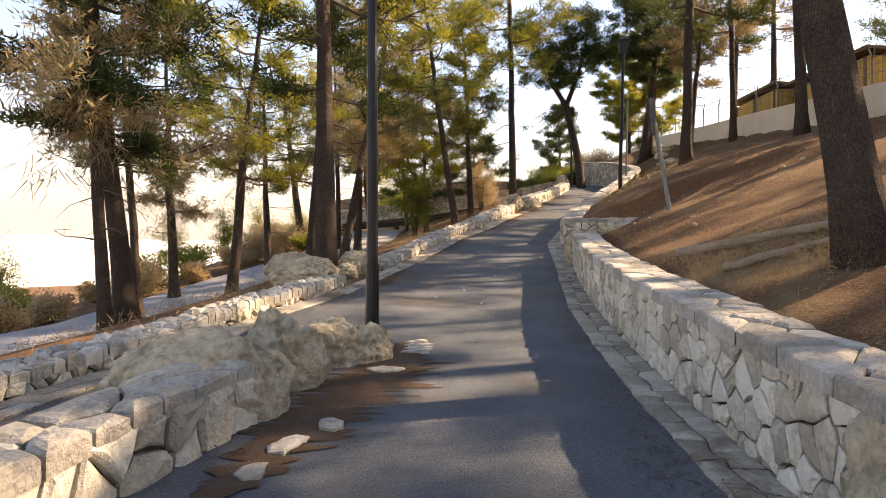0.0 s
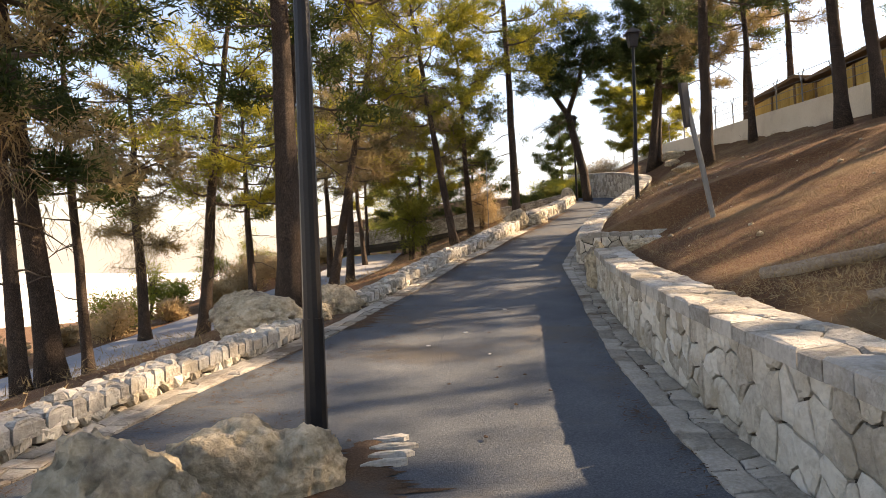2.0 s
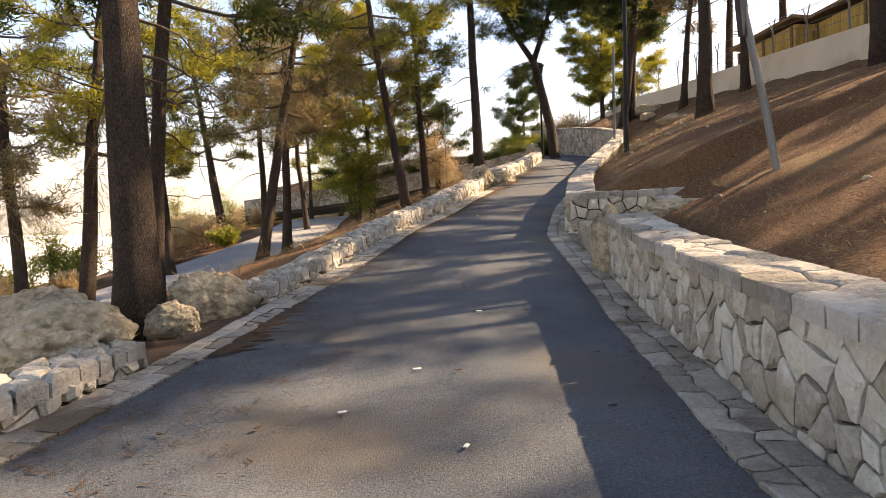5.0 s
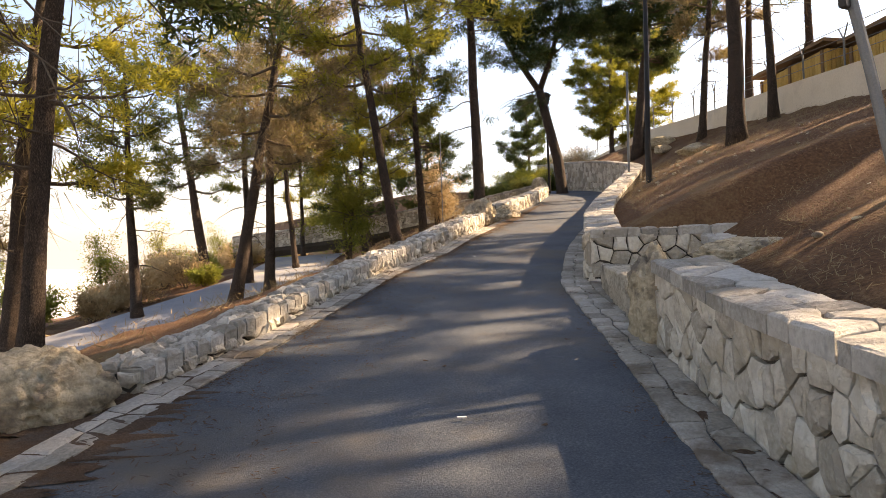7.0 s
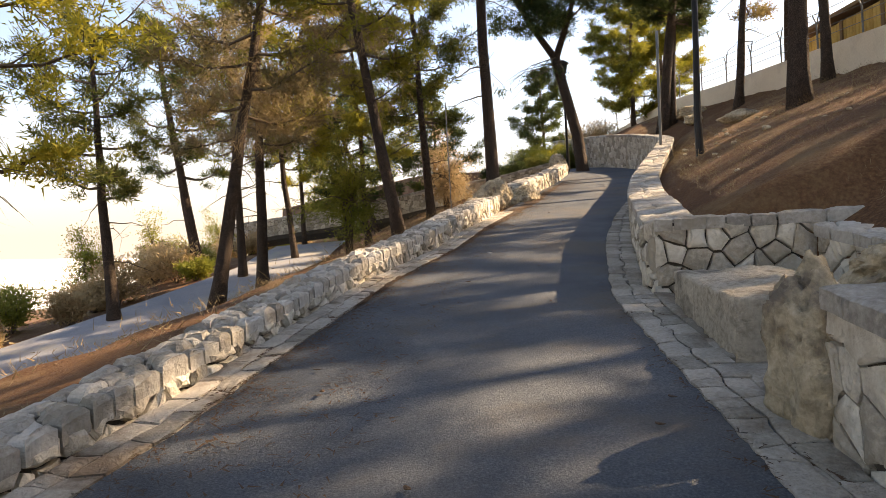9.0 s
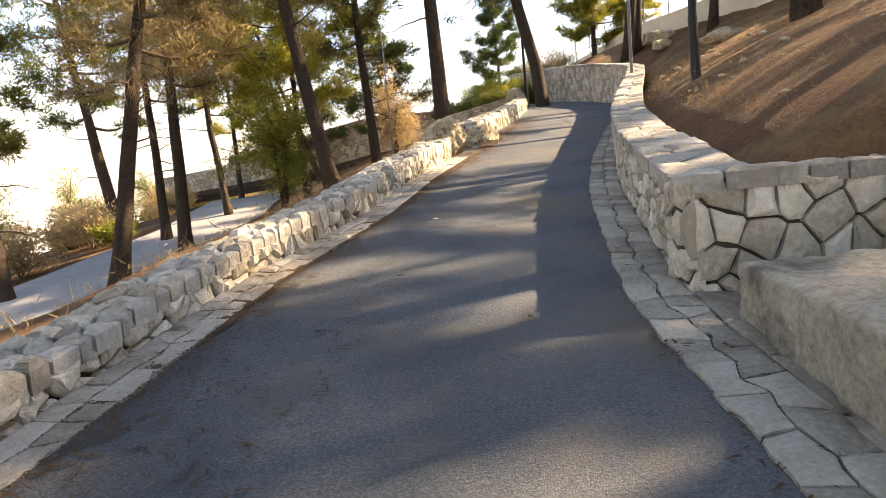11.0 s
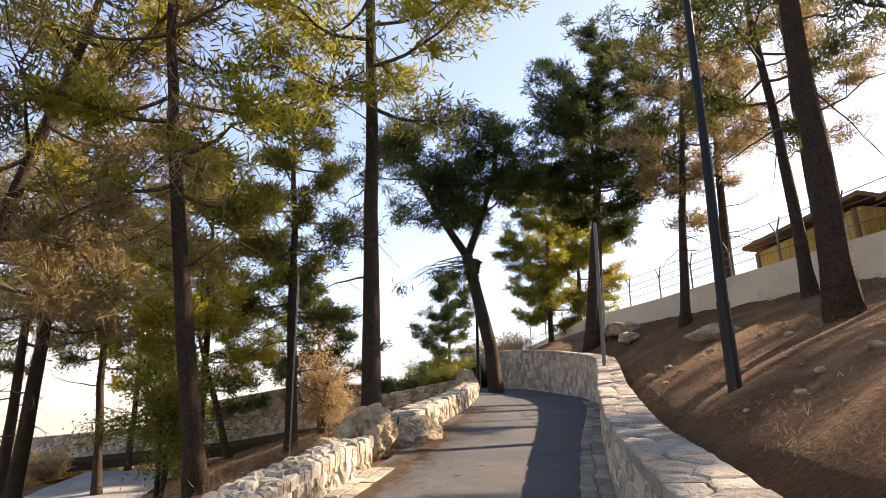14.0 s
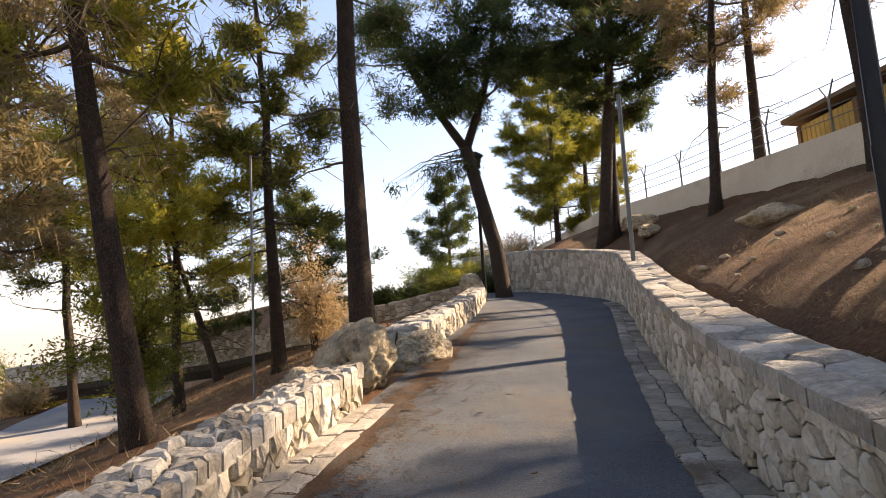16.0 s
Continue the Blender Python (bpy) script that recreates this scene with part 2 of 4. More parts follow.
def part(name, bm, mat, parent=None, label="", shade=False):
    me = bpy.data.meshes.new(name)
    bm.to_mesh(me)
    bm.free()
    me.materials.append(mat)
    if shade:
        me.polygons.foreach_set("use_smooth", [True] * len(me.polygons))
    ob = new(name, me)
    if parent:
        ob.parent = parent
    if label:
        ob["label"] = label
    return ob


def empty(name, x, y, z):
    ob = new(name)
    ob.location = (x, y, z)
    bpy.context.view_layer.update()
    return ob


def triangles(name, pts, mat, parent=None, label=""):
    """One mesh of loose triangles from an array (n, 3, 3)."""
    n = len(pts)
    me = bpy.data.meshes.new(name)
    me.vertices.add(n * 3)
    me.vertices.foreach_set("co", np.ascontiguousarray(pts, np.float32).ravel())
    me.loops.add(n * 3)
    me.loops.foreach_set("vertex_index", np.arange(n * 3, dtype=np.int32))
    me.polygons.add(n)
    me.polygons.foreach_set("loop_start", np.arange(0, n * 3, 3, dtype=np.int32))
    me.update(calc_edges=True)
    me.materials.append(mat)
    ob = new(name, me)
    if parent:
        ob.parent = parent
    if label:
        ob["label"] = label
    return ob


def tube(path, radii, sides, verts, faces, wobble=0.0, rng=None):
    """Adds a tapered tube along a path to the lists of vertices and faces."""
    path = np.asarray(path, float)
    base = len(verts)
    way = np.gradient(path, axis=0)
    for k, (p, w, r) in enumerate(zip(path, way, radii)):
        w = w / (np.linalg.norm(w) + 1e-9)
        u = np.cross(w, (0.3, 0.9, 0.1) if abs(w[2]) > 0.7 else (0, 0, 1))
        u /= np.linalg.norm(u) + 1e-9
        v = np.cross(w, u)
        for i in range(sides):
            a = 2 * math.pi * i / sides
            rr = r * (1 + (wobble * (rng.random() - 0.5) if wobble else 0))
            verts.append(p + rr * (math.cos(a) * u + math.sin(a) * v))
    for k in range(len(path) - 1):
        for i in range(sides):
            a, b = base + k * sides + i, base + k * sides + (i + 1) % sides
            faces.append((a, b, b + sides, a + sides))
    faces.append(tuple(base + (len(path) - 1) * sides + i for i in range(sides)))
    faces.append(tuple(base + sides - 1 - i for i in range(sides)))


def box_bm(bm, x0, y0, z0, x1, y1, z1, m=None, bevel=0.0):
    r = bmesh.ops.create_cube(bm, size=1.0)
    bmesh.ops.transform(bm, matrix=Matrix.Translation(((x0 + x1) / 2, (y0 + y1) / 2, (z0 + z1) / 2)) @ Matrix.Diagonal((x1 - x0, y1 - y0, z1 - z0, 1)), verts=r["verts"])
    if bevel:
        es = list({e for v in r["verts"] for e in v.link_edges})
        bmesh.ops.bevel(bm, geom=es, offset=bevel, segments=1, affect="EDGES")
    if m:
        bmesh.ops.transform(bm, matrix=m, verts=[v for v in bm.verts] if bevel else r["verts"])


def lattice(length, width, rows, col, rng, jitter=0.55):
    """Irregular interlocking stones on a strip: polygons in (s, v)."""
    n = max(2, int(length / col)) * 2
    row = width / rows
    pts = {}
    for j in range(rows + 1):
        for i in range(-1, n + 3):
            s, v = i * length / n + (rng.random() - 0.5) * jitter * col, j * row + ((rng.random() - 0.5) * jitter * 1.15 * row if 0 < j < rows else (rng.random() - 0.5) * 0.12 * row)
            pts[i, j] = (min(max(s, 0), length), v)
    out = []
    for j in range(rows):
        i = -(j % 2)
        while i < n:
            a, b = max(i, 0), min(i + 2, n)
            poly = [pts[k, j] for k in range(a, b + 1)] + [pts[k, j + 1] for k in range(b, a - 1, -1)]
            poly = [(0 if p[0] < 0.02 else p[0], p[1]) for p in poly]
            i += 2
            if b - a == 2 and rng.random() < 0.22:
                out.append([poly[0], poly[1], poly[4], poly[5]])
                out.append([poly[1], poly[2], poly[3], poly[4]])
            elif b > a:
                out.append(poly)
    return out


def cells(length, width, size, rng, aspect=1.0, jitter=0.98):
    """Rubble: straight-sided interlocking stones of uneven size on a strip, as polygons in (s, v)."""
    rows = max(1, round(width / size))
    dv, ds = width / rows, size * aspect
    cols = max(1, round(length / ds))
    ds = length / cols
    seeds = {}
    for j in range(rows):
        for i in range(cols):
            if rng.random() < 0.06 and 0 < i < cols - 1:
                continue
            seeds[i, j] = np.array([(i + 0.5 + 0.5 * (j % 2) - 0.25 + jitter * (rng.random() - 0.5)) * ds, (j + 0.5 + jitter * 0.85 * (rng.random() - 0.5)) * dv])
    out = []
    for (i, j), p in seeds.items():
        lo, hi = np.maximum(p - 2 * size, (0, 0)), np.minimum(p + 2 * size, (length, width))
        poly = [np.array(q) for q in ((lo[0], lo[1]), (hi[0], lo[1]), (hi[0], hi[1]), (lo[0], hi[1]))]
        for di in range(-3, 4):
            for dj in range(-2, 3):
                q = seeds.get((i + di, j + dj))
                if q is None or (di == 0 and dj == 0) or not poly:
                    continue
                n, m = q - p, (p + q) / 2
                side = [float((v - m) @ n) for v in poly]
                clipped = []
                for k in range(len(poly)):
                    a, b, da, db = poly[k], poly[(k + 1) % len(poly)], side[k], side[(k + 1) % len(poly)]
                    if da <= 0:
                        clipped.append(a)
                    if da * db < 0:
                        clipped.append(a + (b - a) * da / (da - db))
                poly = clipped
        ring = [v for k, v in enumerate(poly) if np.linalg.norm(v - poly[k - 1]) > 0.018]
        if len(ring) >= 3:
            out.append([tuple(v) for v in ring])
    return out


def stone_mesh(poly, place, rng, gap=0.016, deep=0.08, proud=0.036, bulge=0.016, tip=0.2):
    """One stone with a bevelled, uneven face; place(s, v, o) maps into the world."""
    p = np.array(poly, float)
    ring = []
    for k in range(len(p)):
        a, b = p[k], p[(k + 1) % len(p)]
        ring.append(a)
        if np.linalg.norm(b - a) > 0.12:
            ring.append((a + b) / 2 + (rng.random(2) - 0.5) * 0.02)
    p = np.array(ring)
    c = p.mean(axis=0)
    d = np.linalg.norm(p - c, axis=1, keepdims=True) + 1e-6
    size = d.mean()
    outer = c + (p - c) * np.maximum(0.3, 1 - gap / d)
    mid = c + (p - c) * np.maximum(0.25, 1 - (gap + 0.022) / d)
    inner = c + (p - c) * (0.45 + 0.15 * rng.random((len(p), 1)))
    lift = proud * (0.3 + rng.random())
    tilt = (rng.random(2) - 0.5) * tip
    n = len(p)
    verts = [place(q[0], q[1], -deep) for q in outer]
    verts += [place(q[0], q[1], lift * 0.4 + tilt @ (q - c)) for q in outer]
    verts += [place(q[0], q[1], lift + tilt @ (q - c) + 0.008 * (rng.random() - 0.5)) for q in mid]
    verts += [place(q[0], q[1], lift + bulge * rng.random() + tilt @ (q - c)) for q in inner]
    verts.append(place(c[0], c[1], lift + bulge * (0.3 + rng.random())))
    faces = []
    for r in range(3):
        for k in range(n):
            a, b = r * n + k, r * n + (k + 1) % n
            faces.append((a, b, b + n, a + n))
    faces += [(3 * n + k, 3 * n + (k + 1) % n, 4 * n) for k in range(n)]
    return verts, faces


def resample(pts, step=0.25):
    pts = np.array(pts, float)
    d = np.r_[0, np.cumsum(np.linalg.norm(np.diff(pts, axis=0), axis=1))]
    s = np.linspace(0, d[-1], max(2, int(d[-1] / step) + 1))
    return s, np.c_[[np.interp(s, d, pts[:, k]) for k in range(pts.shape[1])]].T


class Line:
    """A course on the plan: point and normal (to its right hand) at a distance along it."""

    def __init__(self, pts):
        self.s, self.p = resample(pts)
        w = np.gradient(self.p, axis=0)
        w /= np.linalg.norm(w, axis=1, keepdims=True)
        self.n = np.c_[w[:, 1], -w[:, 0]]
        self.length = self.s[-1]

    def at(self, s):
        return (np.array([np.interp(s, self.s, self.p[:, 0]), np.interp(s, self.s, self.p[:, 1])]),
                np.array([np.interp(s, self.s, self.n[:, 0]), np.interp(s, self.s, self.n[:, 1])]))


def lay(parent, polys, place, mat, rng, singles=300, far=None, name="stone", **kw):
    """Lays stones: single objects first, the rest in one joined part."""
    joined_v, joined_f = [], []
    for k, poly in enumerate(polys):
        v, f = stone_mesh(poly, place, rng, **kw)
        if k < singles and (far is None or np.mean([q[0] for q in poly]) < far):
            mesh_ob(name, v, f, mat, parent)
        else:
            o = len(joined_v)
            joined_v += v
            joined_f += [tuple(i + o for i in q) for q in f]
    if joined_v:
        ob = mesh_ob(name + "s", joined_v, joined_f, STONE_STUFF if mat is STONE else mat, parent)
        ob["kind"] = "stuff"


def stone_wall(name, line, height, thick, rows, col, rng, label, far=None, base_drop=0.1, top_rows=2, cap=0.07, ground=road_z, size=0.175, aspect=1.0, round_edge=0.0, last_first=False, ends=(True, True)):
    """A rubble wall along a line; its faced side is the line's right hand."""
    S = line.s
    hs = height if callable(height) else (lambda s: height)

    def foot(s):
        p, n = line.at(s)
        return p, n, float(ground(p[1])) if ground is road_z else float(ground(p[0], p[1]))

    verts, faces = [], []
    for s in S:
        p, n, z = foot(s)
        for o, h in ((-0.05, -base_drop - 0.2), (-0.05, hs(s) - 0.05), (-thick + 0.05, hs(s) - 0.05), (-thick + 0.05, -base_drop - 0.5)):
            q = p + n * o
            verts.append((q[0], q[1], z + h))
    for k in range(len(S) - 1):
        for i in range(4):
            a, b = 4 * k + i, 4 * k + (i + 1) % 4
            faces.append((a, a + 4, b + 4, b))
    faces += [(0, 1, 2, 3), tuple(4 * (len(S) - 1) + i for i in (3, 2, 1, 0))]
    wall = tagged(mesh_ob(name, verts, faces, MORTAR), label, "stone wall", kind="structure")

    def face(s, v, o):
        p, n, z = foot(s)
        h = hs(s)
        q = p + n * (o - 0.02)
        return (q[0], q[1], z + v * (h - cap) - base_drop * (1 - v))

    def face_m(s, v, o):
        return face(s, v / ref, o)

    ref = float(np.mean([hs(s) for s in S]))
    order = -1 if last_first else 1
    lay(wall, sorted(cells(line.length, ref, size, rng, aspect), key=lambda q: order * q[0][0]), face_m, STONE, rng, far=far, gap=0.0095 + 0.35 * round_edge, proud=0.024 + round_edge, bulge=0.012 + 0.6 * round_edge, tip=0.13)

    def top(s, v, o):
        p, n, z = foot(s)
        q = p - n * (v - 0.03)
        return (q[0], q[1], z + hs(s) - 0.03 + o)

    lay(wall, sorted(cells(line.length, thick + 0.03, (thick + 0.03) / top_rows, rng, 1.1, 0.75), key=lambda q: order * q[0][0]), top, TOP, rng, far=far, name="coping_stone", proud=0.022 + round_edge, bulge=0.012 + 0.5 * round_edge, deep=0.09, gap=0.009 + 0.4 * round_edge, tip=0.09 + 3 * round_edge)
    for end, shown in zip((0.0, line.length), ends):
        if not shown:
            continue
        p, n, z = foot(end)
        w = np.array([-n[1], n[0]]) * (1 if end else -1)

        def cap_end(s, v, o, p=p, n=n, z=z, w=w, end=end):
            q = p - n * s + w * (o + 0.0)
            return (q[0], q[1], z + v - base_drop)

        polys = cells(thick, hs(end) + base_drop - 0.03, size, rng, 1.0, 0.5)
        if not end:
            polys = [list(reversed(q)) for q in polys]
        lay(wall, polys, cap_end, STONE, rng, deep=0.05)
    return wall


def rock(name, x, y, z, size, seed, label, pits=0.5, turn=0.0, mat=None, sink=0.12, detail=5, category="rock"):
    bm = bmesh.new()
    bmesh.ops.create_icosphere(bm, subdivisions=detail, radius=0.5)
    off = Vector((seed * 7.3, seed * 3.1, seed * 1.7))
    rng = np.random.default_rng(seed)
    planes = rng.normal(size=(13, 3))
    planes /= np.linalg.norm(planes, axis=1, keepdims=True)
    reach = 0.36 + 0.14 * rng.random(13)
    for v in bm.verts:
        d = v.co.normalized()
        far = np.append(reach / np.maximum(planes @ np.array(d), 0.05), 0.56)
        r = float((far ** -14.0).sum() ** (-1 / 14.0))
        r *= 1 + 0.10 * noise.fractal(d * 1.6 + off, 1.0, 2.0, 3) + 0.055 * (1 + pits) * noise.fractal(d * 5.0 + off, 0.7, 2.1, 6)
        near = noise.voronoi(d * 3.4 + off)[0][0]
        if noise.noise(d * 2.1 + off * 1.7) > 0.12 - 0.3 * pits:
            r -= pits * 0.13 * max(0.0, 1 - (near / 0.42) ** 2)
        v.co = d * max(r, 0.12)
        v.co.z = max(v.co.z, -0.38)
    bmesh.ops.transform(bm, matrix=Matrix.Diagonal((*size, 1)), verts=bm.verts)
    bmesh.ops.rotate(bm, cent=(0, 0, 0), matrix=Matrix.Rotation(radians(turn), 3, "Z"), verts=bm.verts)
    ob = part(name, bm, mat or ROCK, shade=True)
    ob.location = (x, y, z + size[2] * (0.38 - sink))
    return tagged(ob, label, category)


# ---- ground, roads ----
def spaced(*runs):
    return np.concatenate([np.arange(a, b, s) for a, b, s in runs])


ys = spaced((-400, -60, 60), (-60, -12, 6), (-12, 14, 0.5), (14, 18, 0.125), (18, 50, 0.5), (50, 80, 3), (80, 500, 40), (500, 3000, 500))
lat_l = -spaced((0, 24, 0.75), (24, 60, 4), (60, 400, 40), (400, 3000, 400))[::-1]
lat_r = spaced((0, 24, 0.75), (24, 60, 4), (60, 400, 40), (400, 3001, 400))
rng = np.random.default_rng(5)
verts, faces = [], []
for y in ys:
    a, b = float(left_x(y)) - 0.45, float(right_edge(y)) + 0.01
    xs = np.concatenate([a + lat_l[:-1], [a - 0.02, a, a + 0.15], np.linspace(a + 0.3, b - 0.3, 4), [b - 0.02], b + lat_r])
    for x in xs:
        z = float(terrain(x, y))
        if a - 0.03 < x < b - 0.01:
            z = float(road_z(y)) - 0.06
        elif abs(x) < 40:
            z += 0.07 * noise.noise(Vector((x * 0.9, y * 0.9, 0))) + 0.05 * noise.noise(Vector((x * 2.3, y * 2.3, 4)))
        verts.append((x, y, z))
cols = len(xs)
for j in range(len(ys) - 1):
    for i in range(cols - 1):
        k = j * cols + i
        faces.append((k, k + 1, k + cols + 1, k + cols))
tagged(mesh_ob("ground", verts, faces, SOIL, shade=True), "brown slope covered in dry pine needles", "ground", kind="structure")


def band(name, a, b, y0, y1, mat, lift, label, category, cols=10, step=0.4, ground=None):
    verts, faces = [], []
    yy = np.arange(y0, y1, step)
    for y in yy:
        for t in np.linspace(0, 1, cols):
            x = float(a(y) + (b(y) - a(y)) * t)
            z = float(road_z(y)) if ground is None else float(ground(x, y))
            verts.append((x, y, z + lift + 0.012 * noise.noise(Vector((x * 0.7, y * 0.7, 2)))))
    for j in range(len(yy) - 1):
        for i in range(cols - 1):
            k = j * cols + i
            faces.append((k, k + 1, k + cols + 1, k + cols))
    return tagged(mesh_ob(name, verts, faces, mat, shade=True), label, category, kind="structure")


band("road", lambda y: left_x(y) + 0.05, lambda y: right_x(y) - 0.02, -14, 60, ASPHALT, 0.0, "dark grey asphalt footpath climbing between stone walls", "path", 16)
band("road_lower", lambda y: left_x(y) - 0.45 - LOWER_FAR, lambda y: left_x(y) - 0.45 - LOWER_NEAR, -14, 110, OLD_ASPHALT, 0.12, "pale worn asphalt road lower on the slope", "road", 6, ground=lambda x, y: terrain(x, y))

# ---- stone walls ----
rng = np.random.default_rng(11)


def along(fx, y0, y1, step=0.5, back=False):
    yy = np.arange(y0, y1 + 1e-6, step)
    pts = [(float(fx(y)), float(y)) for y in yy]
    return Line(pts[::-1] if back else pts)


right_a = along(right_x, 2.7, 14.2, back=True)
stone_wall("wall_right_near", right_a, 0.74, 0.5, 4, 0.25, rng, "pale limestone rubble retaining wall beside the path")
right_b = along(right_x, 17.7, 48.0)
right_b = Line(list(map(tuple, right_b.p[::-1])))
stone_wall("wall_right_far", right_b, lambda s: float(np.interp(right_b.length - s, (0, 6, 12, 18, 24, 32), (0.66, 0.75, 0.95, 1.3, 1.5, 1.5))), 0.5, 5, 0.26, rng, "pale limestone rubble retaining wall curving with the path", last_first=True, ends=(True, False))
left_a = along(left_x, -6, 11.6)
stone_wall("wall_left_near", left_a, 0.21, 0.42, 2, 0.27, rng, "low limestone rubble wall along the path edge", size=0.13, aspect=1.45, round_edge=0.016, top_rows=3)
left_b = along(left_x, 13.6, 26.4)
stone_wall("wall_left_far", left_b, lambda s: float(np.interp(s, (0, 5, 12), (0.19, 0.24, 0.36))), 0.45, 2, 0.28, rng, "low limestone rubble wall along the path edge", size=0.13, aspect=1.45, round_edge=0.016, top_rows=3)
left_c = along(left_x, 28.6, 38.6)
stone_wall("wall_left_upper", left_c, 0.42, 0.5, 2, 0.34, rng, "low limestone rubble wall ending at a boulder", size=0.2, aspect=1.3, round_edge=0.02)
isl = Line([(-2.6, -1.0), (-2.0, 1.6), (-1.62, 3.5), (-1.25, 4.6)])
stone_wall("wall_divider", isl, 0.42, 0.5, 2, 0.36, rng, "low limestone divider wall between two paths", size=0.24, aspect=1.25, round_edge=0.02)


def kerb(name, fx, y0, y1, inner, outer, rng, rows, col, label, sign):
    line = along(fx, y0, y1)
    k = tagged(empty(name, 0, 0, 0), label, "kerb", kind="structure")

    def place(s, v, o):
        p, n = line.at(s)
        q = p + n * sign * (inner + v)
        return (q[0], q[1], float(road_z(q[1])) + 0.012 + o)

    polys = lattice(line.length, outer - inner, rows, col, rng, 0.3)
    if sign < 0:
        polys = [list(reversed(q)) for q in polys]
    lay(k, polys, place, SLAB, rng, name="kerb_stone", gap=0.007, deep=0.05, proud=0.012, bulge=0.006, tip=0.05)
    return k


kerb("kerb_right", right_x, 1.0, 36.0, 0.0, 0.36, rng, 2, 0.30, "flat grey limestone kerb strip along the wall", -1)
kerb("kerb_left", left_x, -5.0, 26.0, 0.02, 0.34, rng, 2, 0.36, "flat limestone kerb strip along the low wall", 1)


# ---- pines ----
def needle_cloud(centres, ways, count, spread, length, width, rng):
    """Loose needle tufts round the centres, pointing outwards and along ways."""
    n = len(centres) * count
    c = np.repeat(centres, count, axis=0)
    w = np.repeat(ways, count, axis=0)
    off = rng.normal(size=(n, 3)) * spread * np.array([1, 1, 0.62])
    d = rng.normal(size=(n, 3)) * 0.75 + w + off / (spread + 1e-6) * 0.35
    d /= np.linalg.norm(d, axis=1, keepdims=True) + 1e-9
    side = np.cross(d, rng.normal(size=(n, 3)))
    side /= np.linalg.norm(side, axis=1, keepdims=True) + 1e-9
    p = c + off
    ln = length * (0.6 + 0.8 * rng.random((n, 1)))
    wd = width * (0.6 + 0.8 * rng.random((n, 1)))
    return np.stack([p - side * wd, p + side * wd, p + d * ln], axis=1)


def forked_pine(x, y, seed):
    """A pine whose trunk leans and parts into two limbs."""
    rng = np.random.default_rng(seed)
    z0 = float(road_z(y)) - 0.05
    tree = tagged(empty("pine_tree", x, y, z0), "forked pine with dark bark at the path edge", "tree", "pines on the slope")
    fork = np.array([-0.85, 0.15, 5.0])
    v, f = [], []
    tube([(0, 0, -0.2), (0, 0, 0.15), (-0.12, 0, 1.6), (-0.5, 0.1, 3.4), fork], (0.36, 0.27, 0.25, 0.22, 0.2), 12, v, f, 0.12, rng)
    mesh_ob("trunk", v, f, BARK, tree, shade=True)
    tips = []
    for way in ((-2.3, 0.4, 4.6), (1.3, -0.3, 5.0)):
        q = np.linspace(0, 1, 7)[:, None]
        limb = fork + np.array(way) * q + np.c_[np.sin(q * 3) * 0.22 * np.sign(way[0]), 0 * q, 0 * q]
        v, f = [], []
        tube(limb, np.linspace(0.16, 0.05, 7), 9, v, f, 0.1, rng)
        mesh_ob("fork_limb", v, f, BARK, tree, shade=True)
        tips.append(limb)
    v, f, cs, ws = [], [], [], []
    for limb in tips:
        for i in range(17):
            p0 = limb[2 + i % 5] + rng.normal(size=3) * 0.04
            a = rng.random() * 6.3
            reach = 1.1 + 1.5 * rng.random()
            e = p0 + np.array([math.cos(a) * reach, math.sin(a) * reach, 0.3 + rng.normal() * 0.7])
            tube([p0, (p0 + e) / 2 + rng.normal(size=3) * 0.12, e], (0.045, 0.025, 0.008), 5, v, f)
            for k in range(9):
                b = p0 + (e - p0) * (0.3 + 0.7 * rng.random())
                t = b + rng.normal(size=3) * np.array([0.4, 0.4, 0.4]) + np.array([0, 0, 0.1])
                tube([b, t], (0.012, 0.004), 3, v, f)
                cs += [t, (b + t) / 2]
                ws += [t - b, t - b]
    for i in range(10):
        p0 = fork + rng.normal(size=3) * 0.1 + np.array([0, 0, -0.8 * rng.random()])
        e = p0 + np.array([-1.6 - 1.2 * rng.random(), rng.normal() * 0.6, -0.3 - 1.6 * rng.random()])
        tube([p0, (p0 + e) / 2 + np.array([-0.1, 0, 0.25]), e], (0.025, 0.012, 0.003), 4, v, f)
        for k in range(6):
            b = p0 + (e - p0) * rng.random()
            if k < 1:
                cs.append(b + np.array([0, 0, -0.2 * rng.random()]))
                ws.append(np.array([-0.2, 0, -1.0]))
            tube([b, b + np.array([rng.normal() * 0.1, rng.normal() * 0.1, -0.3 - 0.5 * rng.random()])], (0.006, 0.002), 3, v, f)
    mesh_ob("limbwork", v, f, TWIG, tree)["kind"] = "stuff"
    triangles("crown", needle_cloud(np.array(cs), np.array(ws), 80, 0.17, 0.18, 0.02, rng), NEEDLE, tree)
    return tree


